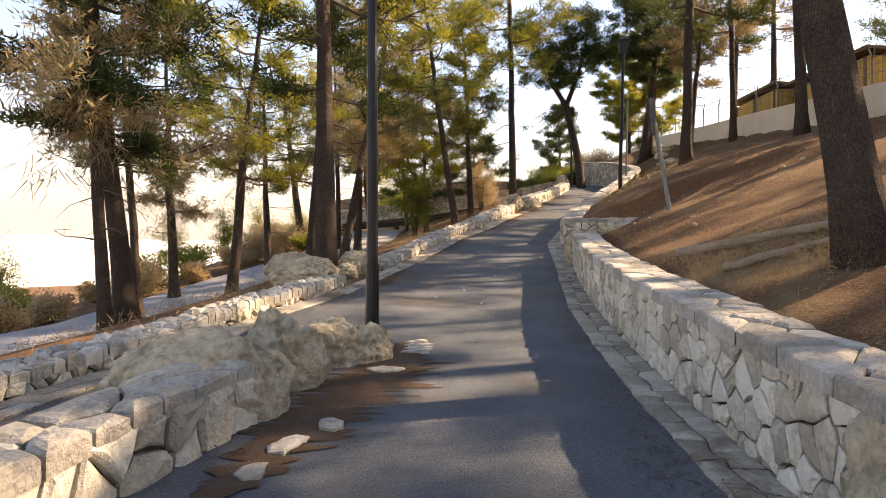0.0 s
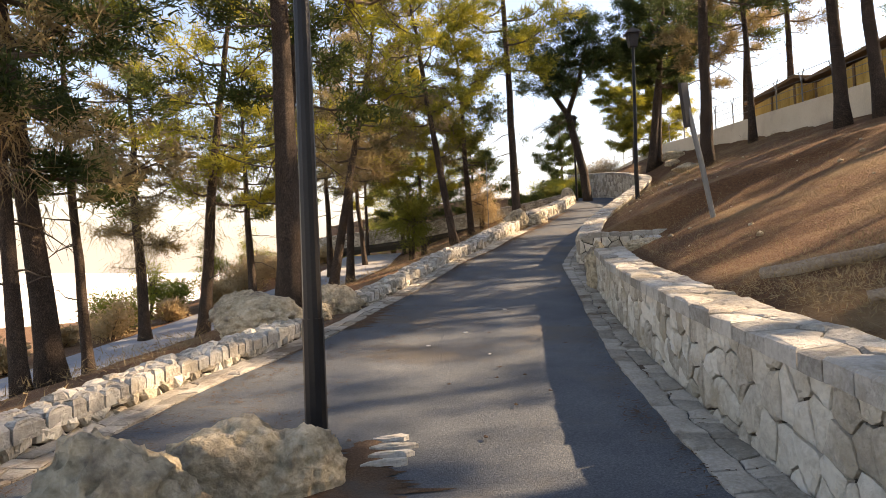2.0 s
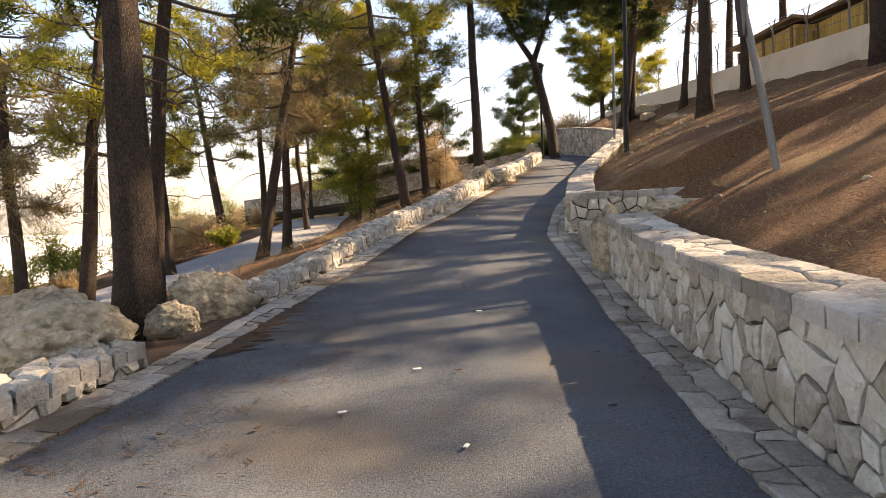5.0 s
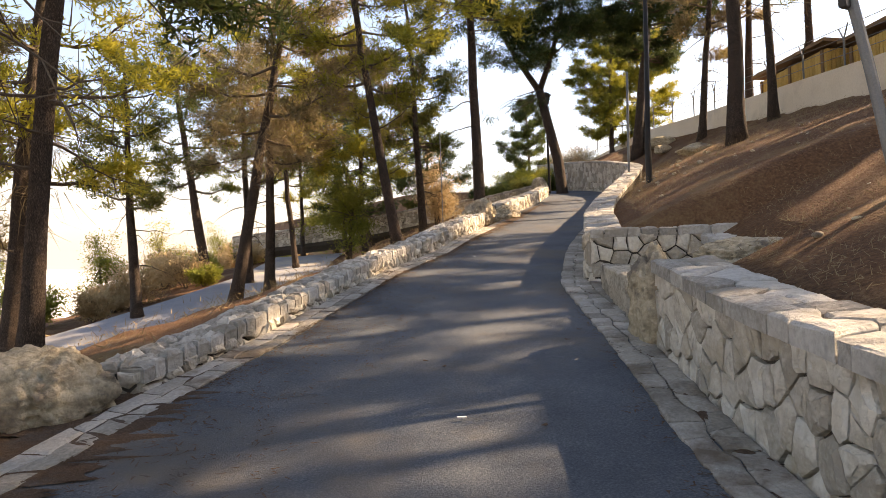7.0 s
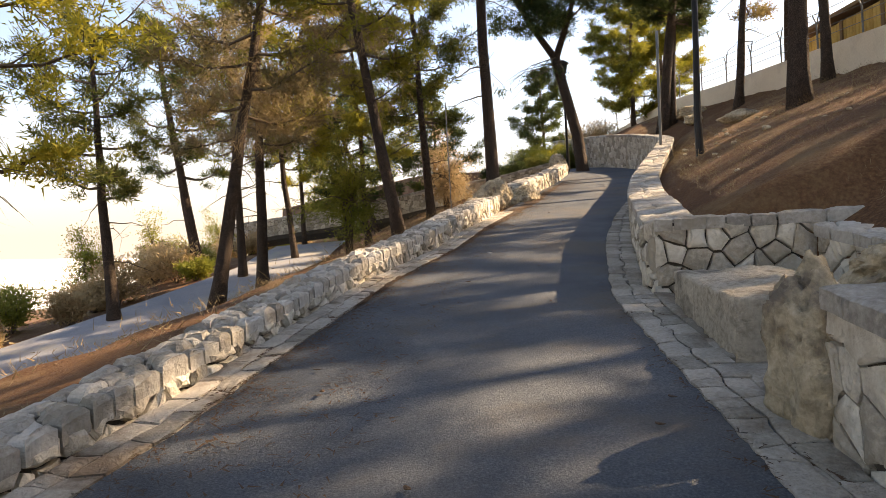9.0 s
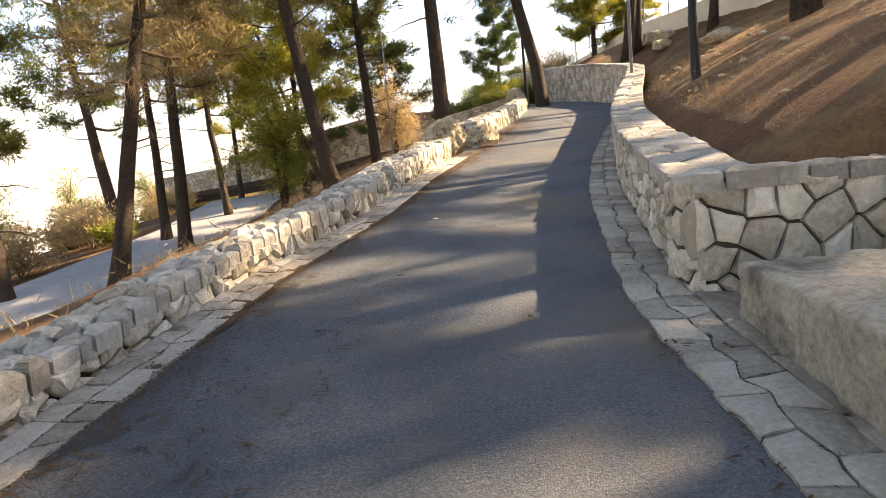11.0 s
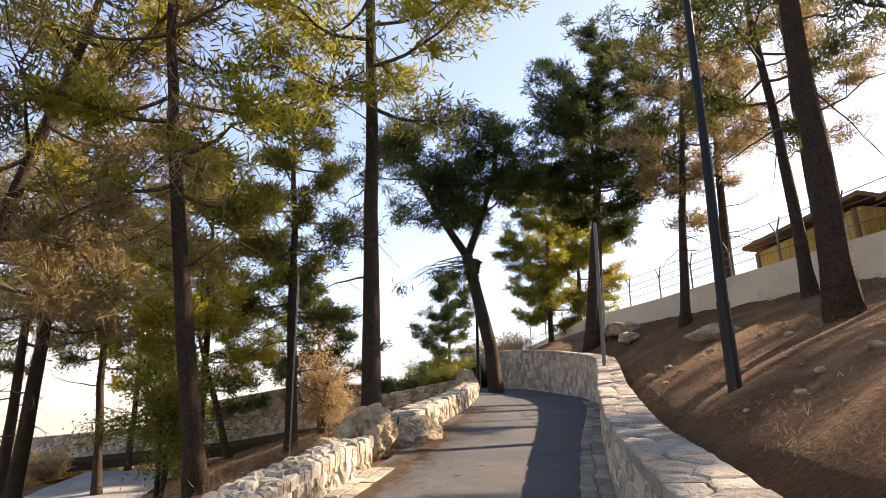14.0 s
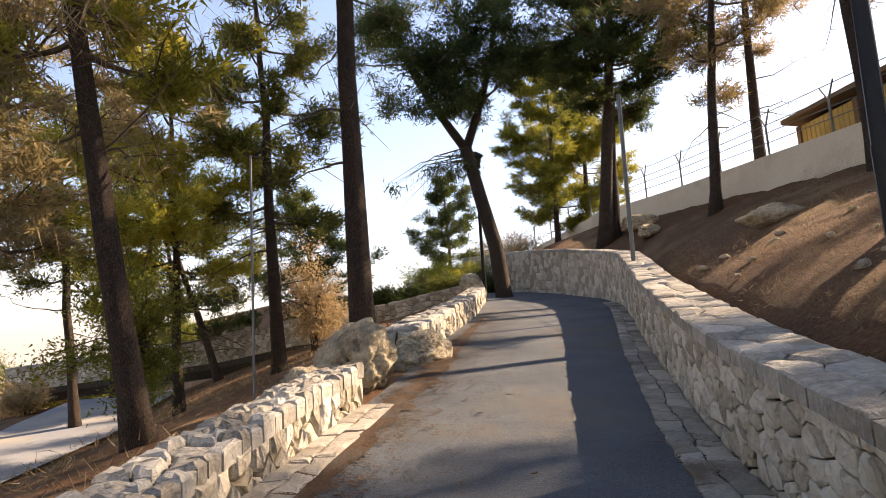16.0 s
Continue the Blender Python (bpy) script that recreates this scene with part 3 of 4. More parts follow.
def pine(x, y, height, radius, crown_from, crown_radius, seed, lean=(0, 0), mat=None, tufts=1.0, limbs=18, dead=4, label="", bend=0.25, fork=0.0, droop=0.0, z=None, dry=0):
    rng = np.random.default_rng(seed)
    z0 = float(terrain(x, y)) if z is None else z
    tree = tagged(empty("pine_tree", x, y, z0), label or "tall Aleppo pine with rough dark bark", "tree", "pines on the slope")
    k = np.linspace(0, 1, 15)
    wig = np.cumsum(rng.normal(size=(15, 2)) * bend * 0.16, axis=0) * (k[:, None] ** 0.7)
    path = np.c_[lean[0] * k + wig[:, 0], lean[1] * k + wig[:, 1], -0.25 + (height + 0.25) * k]
    radii = radius * (1 - 0.78 * k) * (1 + 0.45 * np.exp(-k * 30))
    verts, faces = [], []
    tube(path, radii, 12, verts, faces, 0.14, rng)
    mesh_ob("trunk", verts, faces, BARK, tree, shade=True)
    verts, faces, centres, ways = [], [], [], []

    def trunk_at(h):
        return np.array([np.interp(h, path[:, 2], path[:, i]) for i in range(3)])

    tops = [(trunk_at, 1.0)]
    for i in range(limbs):
        f = (i + rng.random()) / limbs
        h = crown_from + (height - crown_from) * f * 0.97
        a = i * 2.4 + rng.random() * 0.9
        reach = crown_radius * (0.55 + 0.6 * rng.random()) * (math.sin(math.pi * min(1, 0.22 + 0.74 * f)) ** 0.8)
        p0 = trunk_at(h)
        up = (0.15 + 0.5 * f) * reach - droop * reach * 0.4
        q = np.linspace(0, 1, 7)
        limb = p0 + np.c_[np.cos(a) * reach * q, np.sin(a) * reach * q, up * q ** 1.4 - 0.10 * reach * np.sin(q * math.pi)] + np.cumsum(rng.normal(size=(7, 3)) * 0.06 * reach * 0.6, axis=0) * q[:, None]
        tube(limb, np.linspace(radius * 0.26, 0.012, 7) * (0.6 + 0.5 * (1 - f)), 5, verts, faces)
        for t in range(int(6 + reach * 3.2)):
            s = 0.28 + 0.74 * rng.random()
            b = np.array([np.interp(s, q, limb[:, i2]) for i2 in range(3)])
            ang = a + rng.normal() * 0.9
            ln = reach * (0.16 + 0.28 * rng.random())
            e = b + np.array([math.cos(ang) * ln, math.sin(ang) * ln, ln * (rng.normal() * 0.45 + 0.15 - droop)])
            tube([b, (b + e) / 2 + rng.normal(size=3) * 0.04, e], (0.014, 0.01, 0.004), 3, verts, faces)
            for r in (0.55, 0.8, 1.0):
                centres.append(b + (e - b) * r + rng.normal(size=3) * 0.05)
                ways.append(np.array([math.cos(ang) * 0.5, math.sin(ang) * 0.5, 0.35 - droop]))
    for i in range(dead):
        h = crown_from * (0.45 + 0.6 * rng.random())
        a = rng.random() * 6.3
        p0, reach = trunk_at(h), 0.5 + 1.2 * rng.random()
        q = np.linspace(0, 1, 6)
        limb = p0 + np.c_[np.cos(a) * reach * q, np.sin(a) * reach * q, (rng.random() - 0.6) * reach * q ** 2] + rng.normal(size=(6, 3)) * 0.05 * q[:, None]
        tube(limb, np.linspace(0.022, 0.005, 6), 4, verts, faces)
        for t in range(4):
            b = limb[2 + t % 4]
            e = b + rng.normal(size=3) * 0.28
            tube([b, e], (0.007, 0.003), 3, verts, faces)
    mesh_ob("limbwork", verts, faces, TWIG, tree)["kind"] = "stuff"
    if centres:
        centres, ways = np.array(centres), np.array(ways)
        cnt = max(4, int(26 * tufts))
        triangles("crown", needle_cloud(centres, ways, cnt, 0.12, 0.19, 0.02, rng), mat or NEEDLE, tree)
    if dry:
        c = np.array([trunk_at(crown_from + 0.3 * rng.random() * 4) + rng.normal(size=3) * np.array([0.7, 0.7, 0.5]) for _ in range(2 * dry)])
        w = np.tile([0.0, 0.0, -0.9], (2 * dry, 1))
        triangles("twig_mass", needle_cloud(c, w, 60, 0.25, 0.5, 0.008, rng), DRY_TWIG, tree, "dry drooping straw-coloured twigs")["kind"] = "stuff"
    return tree


def bush(x, y, size, seed, mat, label, name="shrub", z=None, tufts=260, leaf=(0.09, 0.02)):
    rng = np.random.default_rng(seed)
    z0 = float(terrain(x, y)) if z is None else z
    b = tagged(empty(name, x, y, z0), label, "shrub", "shrubs on the slope")
    verts, faces, cs, ws = [], [], [], []
    for i in range(14):
        a, e = rng.random() * 6.3, 0.35 + 0.65 * rng.random()
        tip = np.array([math.cos(a) * size[0] / 2 * e, math.sin(a) * size[1] / 2 * e, size[2] * (1.05 - 0.55 * e * rng.random() - 0.3 * e * e)])
        tube([(0, 0, -0.1), tip * 0.5 + rng.normal(size=3) * 0.06, tip], (0.018, 0.012, 0.004), 3, verts, faces)
        for r in (0.45, 0.7, 0.95):
            cs.append(tip * r)
            ws.append(tip / (np.linalg.norm(tip) + 1e-6) * 0.7)
    mesh_ob("stemwork", verts, faces, TWIG, b)["kind"] = "stuff"
    triangles("foliage", needle_cloud(np.array(cs), np.array(ws), tufts, max(size) * 0.11, leaf[0], leaf[1], rng), mat, b)
    return b


NEEDLES = (NEEDLE, NEEDLE_YELLOW_LIT, NEEDLE_DRY)
pine(-6.50, 13.90, 12, 0.220, 3.4, 3.0, 200, (-1.09, -0.51), NEEDLE_DRY, 1.0, 22, dry=10, label="tall leaning pine with browning drooping twigs")
pine(-6.60, 13.20, 10, 0.137, 3.6, 2.2, 201, (-0.61, -0.31), NEEDLE, 1.0, 18)
pine(-8.20, 18.20, 10, 0.135, 3.8, 2.2, 202, (-0.63, -0.28), NEEDLE, 1.0, 18)
pine(-10.30, 25.80, 10, 0.211, 3.2, 2.3, 203, (-0.35, -0.14), NEEDLE_DRY, 1.0, 18, dry=8)
pine(-7.00, 22.00, 11, 0.195, 4.0, 2.6, 204, (1.00, 0.32), NEEDLE_YELLOW_LIT, 1.0, 20, dry=6)
pine(-2.25, 12.95, 13, 0.205, 5.2, 3.0, 205, (-0.30, -0.05), NEEDLE_YELLOW_LIT, 1.0, 20, dead=7, label="tall thick pine with plated grey bark")
pine(-8.20, 31.60, 9, 0.192, 3.6, 2.0, 206, (-0.31, -0.08), NEEDLE, 1.0, 18)
pine(-8.40, 40.50, 11, 0.250, 4.0, 2.6, 207, (-1.49, -0.43), NEEDLE, 1.0, 18)
pine(-3.16, 15.82, 12, 0.116, 4.0, 3.0, 208, (0.92, 0.51), NEEDLE, 1.0, 20, dead=7)
pine(-4.30, 28.50, 13, 0.187, 4.6, 2.8, 209, (2.51, 0.96), NEEDLE_DRY, 1.0, 22, dry=12, dead=8, label="leaning pine hung with dry brown twigs")
pine(-5.80, 37.20, 11, 0.172, 4.5, 2.2, 210, (0.02, 0.00), NEEDLE_YELLOW_LIT, 1.0, 18)
pine(-4.35, 34.10, 13, 0.198, 4.6, 2.8, 211, (0.49, 0.16), NEEDLE_DRY, 1.0, 20, dry=8)
pine(-4.38, 40.69, 10, 0.152, 3.9, 2.2, 212, (-0.98, -0.23), NEEDLE, 1.0, 18)
pine(-4.83, 45.80, 9, 0.130, 2.6, 2.0, 213, (-0.01, -0.00), NEEDLE_YELLOW_LIT, 1.0, 16)
pine(0.55, 27.40, 11, 0.148, 4.2, 2.7, 214, (-1.92, -0.32), NEEDLE_YELLOW_LIT, 1.0, 22, dry=8, label="leaning pine with bright yellow-green crown")
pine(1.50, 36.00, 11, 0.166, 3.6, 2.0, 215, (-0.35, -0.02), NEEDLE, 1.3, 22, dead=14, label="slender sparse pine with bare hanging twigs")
pine(3.00, 28.60, 15, 0.167, 6.0, 3.2, 216, (-0.43, 0.03), NEEDLE_YELLOW_LIT, 1.0, 22, dead=7, label="tall thick pine beside a pale boulder")
pine(-0.90, 44.00, 8, 0.145, 1.8, 2.4, 217, (-2.37, -0.32), NEEDLE, 1.0, 18)
pine(-2.40, 44.80, 8, 0.130, 2.2, 2.0, 218, (-0.54, -0.10), NEEDLE, 1.0, 16)
pine(3.74, 5.85, 12, 0.213, 5.0, 3.0, 219, (-1.7, 0.5), NEEDLE, 1.0, 20, label="thick pine trunk on the needle-covered slope")
pine(9.00, 24.90, 13, 0.214, 5.5, 3.0, 220, (0.15, -0.12), NEEDLE, 1.0, 20, dead=7)
pine(13.09, 30.30, 12, 0.157, 4.6, 2.8, 221, (-0.10, 0.09), NEEDLE, 1.0, 20, dead=6)
pine(13.07, 35.69, 11, 0.161, 3.6, 2.4, 222, (0.83, -0.51), NEEDLE_DRY, 1.0, 18)
pine(12.08, 40.65, 13, 0.255, 4.8, 3.2, 223, (1.30, -0.57), NEEDLE, 2.2, 28, label="dense dark green pine above the retaining wall")
pine(12.53, 40.66, 11, 0.171, 4.4, 2.4, 224, (0.42, -0.19), NEEDLE, 1.8, 22)
pine(11.10, 20.75, 13, 0.190, 5.0, 3.0, 225, (-0.27, 0.19), NEEDLE, 1.0, 20)
pine(11.75, 20.10, 13, 0.180, 5.0, 3.0, 226, (-0.47, 0.35), NEEDLE_DRY, 1.0, 20)
pine(16.40, 38.00, 10, 0.192, 4.0, 2.2, 227, (0.36, -0.26), NEEDLE_DRY, 1.0, 16)
pine(16.40, 33.50, 11, 0.170, 4.5, 2.4, 228, (0.35, 0.0), NEEDLE_DRY, 1.0, 16)
forked_pine(8.25, 40.2, 77)
# unseen stand added on the upper terrace; its crowns shade slope and path
rng = np.random.default_rng(63)
for k in range(10):
    y = -7.0 + k * 3.1 + 0.7 * rng.random()
    x = 15.4 + 3.6 * rng.random() + (1.5 if k % 2 else 0)
    if 22 < y:
        x += 4.5
    pine(x, y, 10.5 + 2.5 * rng.random(), 0.16, 2.6, 2.1 + 0.5 * rng.random(), 500 + k, (0.4 * rng.normal(), 0.4 * rng.normal()), NEEDLES[k % 3], 0.35 if k == 7 else 0.8, 18)
# two more pines out of view on the near right, also for shade
for k in range(2):
    y = -5.0 + k * 5.2
    pine(7.8 + 2.0 * rng.random() - 0.1 * k, y - 1.5, 10.5 + 2 * rng.random(), 0.16, 3.6, 2.2, 530 + k, (0.3 * rng.normal(), 0.3 * rng.normal()), NEEDLES[k % 3], 0.8, 16)


# ---- shrubs and far greenery ----
def small_tree(x, y, height, seed, mat, label, spread=1.3, stems=3, z=None, tufts=120):
    rng = np.random.default_rng(seed)
    z0 = float(terrain(x, y)) if z is None else z
    tree = tagged(empty("small_tree", x, y, z0), label, "tree")
    cs, ws = [], []
    for i in range(stems):
        v, f = [], []
        a = rng.random() * 6.3
        top = np.array([math.cos(a) * 0.35, math.sin(a) * 0.35, height * 0.55])
        tube([(math.cos(a) * 0.08, math.sin(a) * 0.08, -0.1), top * 0.5 + rng.normal(size=3) * 0.08, top], (0.07, 0.055, 0.035), 7, v, f, 0.1, rng)
        mesh_ob("stem", v, f, BARK, tree, shade=True)
        v, f = [], []
        for k in range(12):
            e = top * (0.6 + 0.4 * rng.random()) + rng.normal(size=3) * np.array([spread * 0.5, spread * 0.5, height * 0.27])
            e[2] = max(e[2], height * 0.16)
            tube([top * 0.8, (top + e) / 2, e], (0.025, 0.015, 0.005), 4, v, f)
            for r in (0.5, 0.75, 1.0):
                cs.append(top * 0.8 * (1 - r) + e * r)
                ws.append(rng.normal(size=3) * 0.6)
        mesh_ob("limbwork", v, f, TWIG, tree)["kind"] = "stuff"
    triangles("crown", needle_cloud(np.array(cs), np.array(ws), tufts, 0.22, 0.09, 0.022, rng), mat, tree)
    return tree


pine(-0.9, 37.0, 9.5, 0.13, 3.4, 2.6, 771, (-0.3, 0), NEEDLE_YELLOW_LIT, 1.8, 24, label="dense bright yellow-green pine")
# Unseen pines, added on the right to cast shade over path and slope.
pine(9.2, 5.9, 11.0, 0.17, 3.8, 2.2, 791, (0.2, 0.1), NEEDLE, 1.3, 22)
pine(12.0, 9.6, 11.5, 0.17, 4.0, 2.4, 792, (-0.2, 0.1), NEEDLE_DRY, 1.0, 18)
pine(8.4, 1.6, 11, 0.17, 4.2, 2.4, 793, (0.1, 0.1), NEEDLE, 1.0, 18)
pine(17.0, 20.4, 11.0, 0.16, 3.4, 2.3, 794, (0.2, 0.1), NEEDLE, 0.9, 18)
# Both stand out of view, placed so their shadows reach the upper path.
for y, seed in ((24.6, 801), (28.0, 802)):
    pine(20.6, y, 10.5, 0.17, 2.4, 2.7, seed, (0.1, 0.2), NEEDLE, 1.0, 22, label="dense dark pine out of view behind the cabins, added for shade")
# One more shade pine, likewise out of view.
pine(16.2, 17.2, 11.5, 0.16, 3.6, 2.2, 795, (0.2, 0.1), NEEDLE_DRY, 0.9, 18)
small_tree(-1.5, 35.0, 4.2, 31, SHRUB, "small dense olive-green tree with several stems")
small_tree(2.3, 40.5, 3.0, 32, SHRUB_DRY, "small reddish-brown shrub tree with bare stems", 1.0, 4, tufts=60)
pine(13.4, 48.5, 8.5, 0.14, 1.0, 2.8, 781, (0.2, 0), NEEDLE_YELLOW_LIT, 3.0, 26, label="bright green young pine behind the stone wall")
pine(15.6, 50.0, 8.0, 0.14, 1.2, 2.6, 782, (0.2, 0), NEEDLE_YELLOW_LIT, 2.6, 24, label="bright green young pine behind the stone wall")
pine(9.4, 54.0, 6.5, 0.12, 0.8, 1.8, 783, (0, 0), NEEDLE, 1.6, 24, label="dark conical pine in the distance")
pine(2.0, 47.5, 6.0, 0.12, 0.9, 2.2, 784, (0, 0), NEEDLE, 1.5, 24, label="grey-green pine beyond the terrace wall")
small_tree(-3.5, 50.5, 4.0, 37, SHRUB, "olive-green tree beyond the terrace wall", 2.4, 4, tufts=160)
bush(10.6, 47.2, (3.2, 2.0, 1.8), 41, SHRUB_DRY, "golden dry shrub above the stone wall", z=6.7)
bush(7.0, 45.5, (2.6, 1.8, 1.5), 42, NEEDLE_YELLOW_LIT, "yellow-green shrub over a dark hedge", z=5.6)
bush(8.6, 45.8, (2.4, 1.8, 1.3), 43, NEEDLE_YELLOW_LIT, "yellow-green shrub over a dark hedge", z=5.7)
for k in range(5):
    bush(5.0 + k * 0.85, 43.6 + 0.15 * k, (1.5, 1.4, 0.95 + 0.05 * k), 50 + k, NEEDLE, "dark green clipped hedge shrub behind the terrace wall", "hedge", z=4.95 + 0.12 * k, tufts=500, leaf=(0.07, 0.02))
rng = np.random.default_rng(21)
for k in range(46):
    y = 8 + k * 1.15 + rng.random()
    x = float(left_x(min(y, 46))) - 0.45 - LOWER_FAR - 1.2 - 4.5 * rng.random()
    s = 0.8 + 1.1 * rng.random()
    m = (SHRUB_DRY, SHRUB_DRY, SHRUB, SHRUB_DRY)[k % 4]
    bush(x, y, (s * 1.3, s * 1.3, s), 300 + k, m, "green shrub beyond the lower road" if m is SHRUB else "dry straw-coloured shrub beyond the lower road", tufts=70, leaf=(0.14, 0.028))
for k in range(7):
    y = 14 + k * 6.5
    x = float(left_x(min(y, 46))) - 0.45 - LOWER_FAR - 5.0 - 3 * rng.random()
    small_tree(x, y, 2.8 + 1.6 * rng.random(), 400 + k, (SHRUB, NEEDLE_YELLOW_LIT)[k % 2], "young green tree beyond the lower road", 1.2, 2, tufts=90)

# ---- boulders ----
rock("boulder", -1.66, 4.75, 0.33, (1.35, 0.85, 0.86), 3, "rough pale limestone boulder in the divider", 0.25, 20)
rock("boulder", -1.3, 5.4, 0.36, (0.75, 0.62, 0.86), 8, "dark pitted limestone boulder", 1.0, 50)
rock("boulder", -1.02, 6.2, 0.42, (0.8, 0.6, 0.55), 12, "weathered limestone boulder beside the lamp post", 0.6, 30)
rock("boulder", -0.72, 6.3, 0.43, (0.52, 0.5, 0.5), 17, "weathered limestone boulder beside the lamp post", 0.6, 80)
rock("boulder", -2.3, 11.6, 0.85, (1.1, 0.75, 0.62), 21, "pitted grey limestone boulder by the tree foot", 1.0, 10)
rock("boulder", -2.75, 12.1, 0.85, (0.9, 0.8, 0.75), 23, "pitted grey limestone boulder by the tree foot", 1.0, 70)
rock("boulder", -1.62, 13.25, 1.0, (0.85, 0.6, 0.68), 26, "pitted grey limestone boulder by the tree foot", 0.9, 40)
rock("boulder", -1.85, 12.6, 0.95, (0.5, 0.4, 0.4), 28, "pitted grey limestone boulder by the tree foot", 0.9, 0)
rock("boulder", 2.75, 27.4, 2.85, (1.25, 0.95, 1.15), 31, "sunlit pale karst boulder ending the low wall", 0.9, 100)
rock("boulder", 2.35, 26.6, 2.8, (0.7, 0.6, 0.6), 33, "sunlit pale karst boulder ending the low wall", 0.8, 20)
rock("boulder", 3.75, 28.6, 3.15, (1.3, 0.8, 0.7), 35, "flat grey boulder at the start of a low wall", 0.6, 65)
rock("boulder", 6.95, 38.9, 4.9, (0.8, 0.7, 1.2), 37, "upright pale boulder at the wall end", 0.5, 0)
rock("boulder", 2.85, 14.45, 1.1, (0.52, 0.52, 1.0), 41, "upright pitted boulder ending the retaining wall", 0.6, 15, sink=0.02)
rock("boulder", 3.9, 15.0, 1.7, (1.05, 0.6, 0.5), 43, "grey pitted boulder on the retaining wall", 1.0, 10)
rock("boulder", 1.98, 2.6, 0.08, (0.62, 0.8, 1.05), 45, "dark pitted boulder set in the wall end", 0.9, 0, sink=0.02)
rock("stone", 10.0, 29.5, float(terrain(10.0, 29.5)), (1.2, 0.6, 0.4), 47, "half-buried brown stone on the slope", 0.4)
rock("stone", 13.2, 40.2, float(terrain(13.2, 40.2)), (1.5, 0.8, 0.6), 49, "flat brown stone below the upper wall", 0.4)
rock("stone", 12.4, 38.2, float(terrain(12.4, 38.2)), (1.3, 0.7, 0.5), 51, "brown stone below the upper wall", 0.4, 40)
rng = np.random.default_rng(9)
for k in range(70):
    x, y = 3.4 + 6 * rng.random(), 5 + 24 * rng.random()
    if x < float(right_x(y)) + 0.9:
        x = float(right_x(y)) + 1.0 + rng.random() * 3
    s = 0.035 + 0.1 * rng.random() ** 2
    rock("stone", x, y, float(terrain(x, y)), (s * 1.5, s, s * 0.8), 60 + k, "small brown stone lying on the slope", 0.3, 360 * rng.random(), detail=2)


def log(x0, y0, x1, y1, r, seed, label):
    rng = np.random.default_rng(seed)
    v, f = [], []
    n = 9
    pts = [(x0 + (x1 - x0) * t + rng.normal() * 0.03, y0 + (y1 - y0) * t + rng.normal() * 0.03, 0) for t in np.linspace(0, 1, n)]
    pts = [(px, py, float(terrain(px, py)) + r * 0.7) for px, py, _ in pts]
    tube(pts, np.linspace(r, r * 0.7, n), 9, v, f, 0.25, rng)
    tagged(mesh_ob("log", v, f, DEAD_WOOD, shade=True), label, "log")


log(3.1, 8.9, 4.6, 7.6, 0.07, 1, "fallen grey pine branch on the slope")
log(3.0, 7.2, 4.3, 6.9, 0.05, 2, "fallen grey pine branch on the slope")


# ---- stone bench in the wall gap ----
def bench():
    b = tagged(empty("stone_bench", 3.28, 16.1, 1.38), "rough-hewn limestone block bench in the wall recess", "bench")
    bm = bmesh.new()
    bmesh.ops.create_cube(bm, size=1.0)
    bmesh.ops.subdivide_edges(bm, edges=bm.edges, cuts=20, use_grid_fill=True)
    for v in bm.verts:
        d = v.co.copy()
        v.co = Vector((d.x * 0.85, d.y * 1.6, d.z * 0.44))
        edge = sum(1 for a in (abs(d.x), abs(d.y), abs(d.z)) if a > 0.46)
        s = 0.022 * noise.fractal(v.co * 7, 0.6, 2.1, 6) - (0.012 if edge > 1 else 0) * (1 + noise.noise(v.co * 9))
        v.co += d.normalized() * s
    bmesh.ops.rotate(bm, cent=(0, 0, 0), matrix=Matrix.Rotation(radians(-8), 3, "Z") @ Matrix.Rotation(radians(4), 3, "X"), verts=bm.verts)
    ob = part("seat_block", bm, SLAB_ROCK, b, shade=True)
    ob.location = (0.12, 0, 0.19)


SLAB_ROCK = material("bench_stone", [(0.26, 0.22, 0.165), (0.56, 0.50, 0.40), (0.76, 0.70, 0.59)], 4.0, 26.0, 0.95, 0.9, 28.0, 0.5, stain=(0.24, 0.21, 0.17), stain_scale=2.5, depth=0.08)
bench()
rng = np.random.default_rng(19)
cross = Line([(float(right_x(17.5)), 17.36), (5.0, 17.2)])
stone_wall("wall_recess_end", cross, 0.715, 0.4, 4, 0.26, rng, "low limestone wall closing the bench recess", aspect=1.2, round_edge=0.008, ends=(True, True), ground=lambda x, y: float(road_z(17.3)))
back_wall = Line([(4.2, 14.3), (4.35, 15.6), (4.48, 17.12)][::-1])
stone_wall("wall_recess_back", back_wall, 0.62, 0.35, 3, 0.28, rng, "low limestone wall behind the stone bench")
recess = tagged(empty("paving", 0, 0, 0), "flat grey limestone paving of the bench recess", "paving", kind="structure")
lay(recess, lattice(2.9, 1.2, 4, 0.42, rng, 0.4), lambda s, v, o: (2.72 + 0.11 * s + v, 14.45 + s, float(road_z(14.45 + s)) + 0.012 + o), SLAB, rng, name="paving_slab", proud=0.012, bulge=0.006, deep=0.05)
terrace = Line([(-9.0, 47.4), (-4.0, 46.2), (0.5, 44.6), (4.2, 41.6), (6.9, 39.6)])
stone_wall("wall_terrace", terrace, 0.85, 0.4, 4, 0.34, rng, "low sunlit limestone terrace wall below a hedge", ground=lambda x, y: float(np.interp(x, (-9, -1, 1.4, 4.4, 6.9), (3.2, 3.85, 4.2, 4.35, 4.7))))


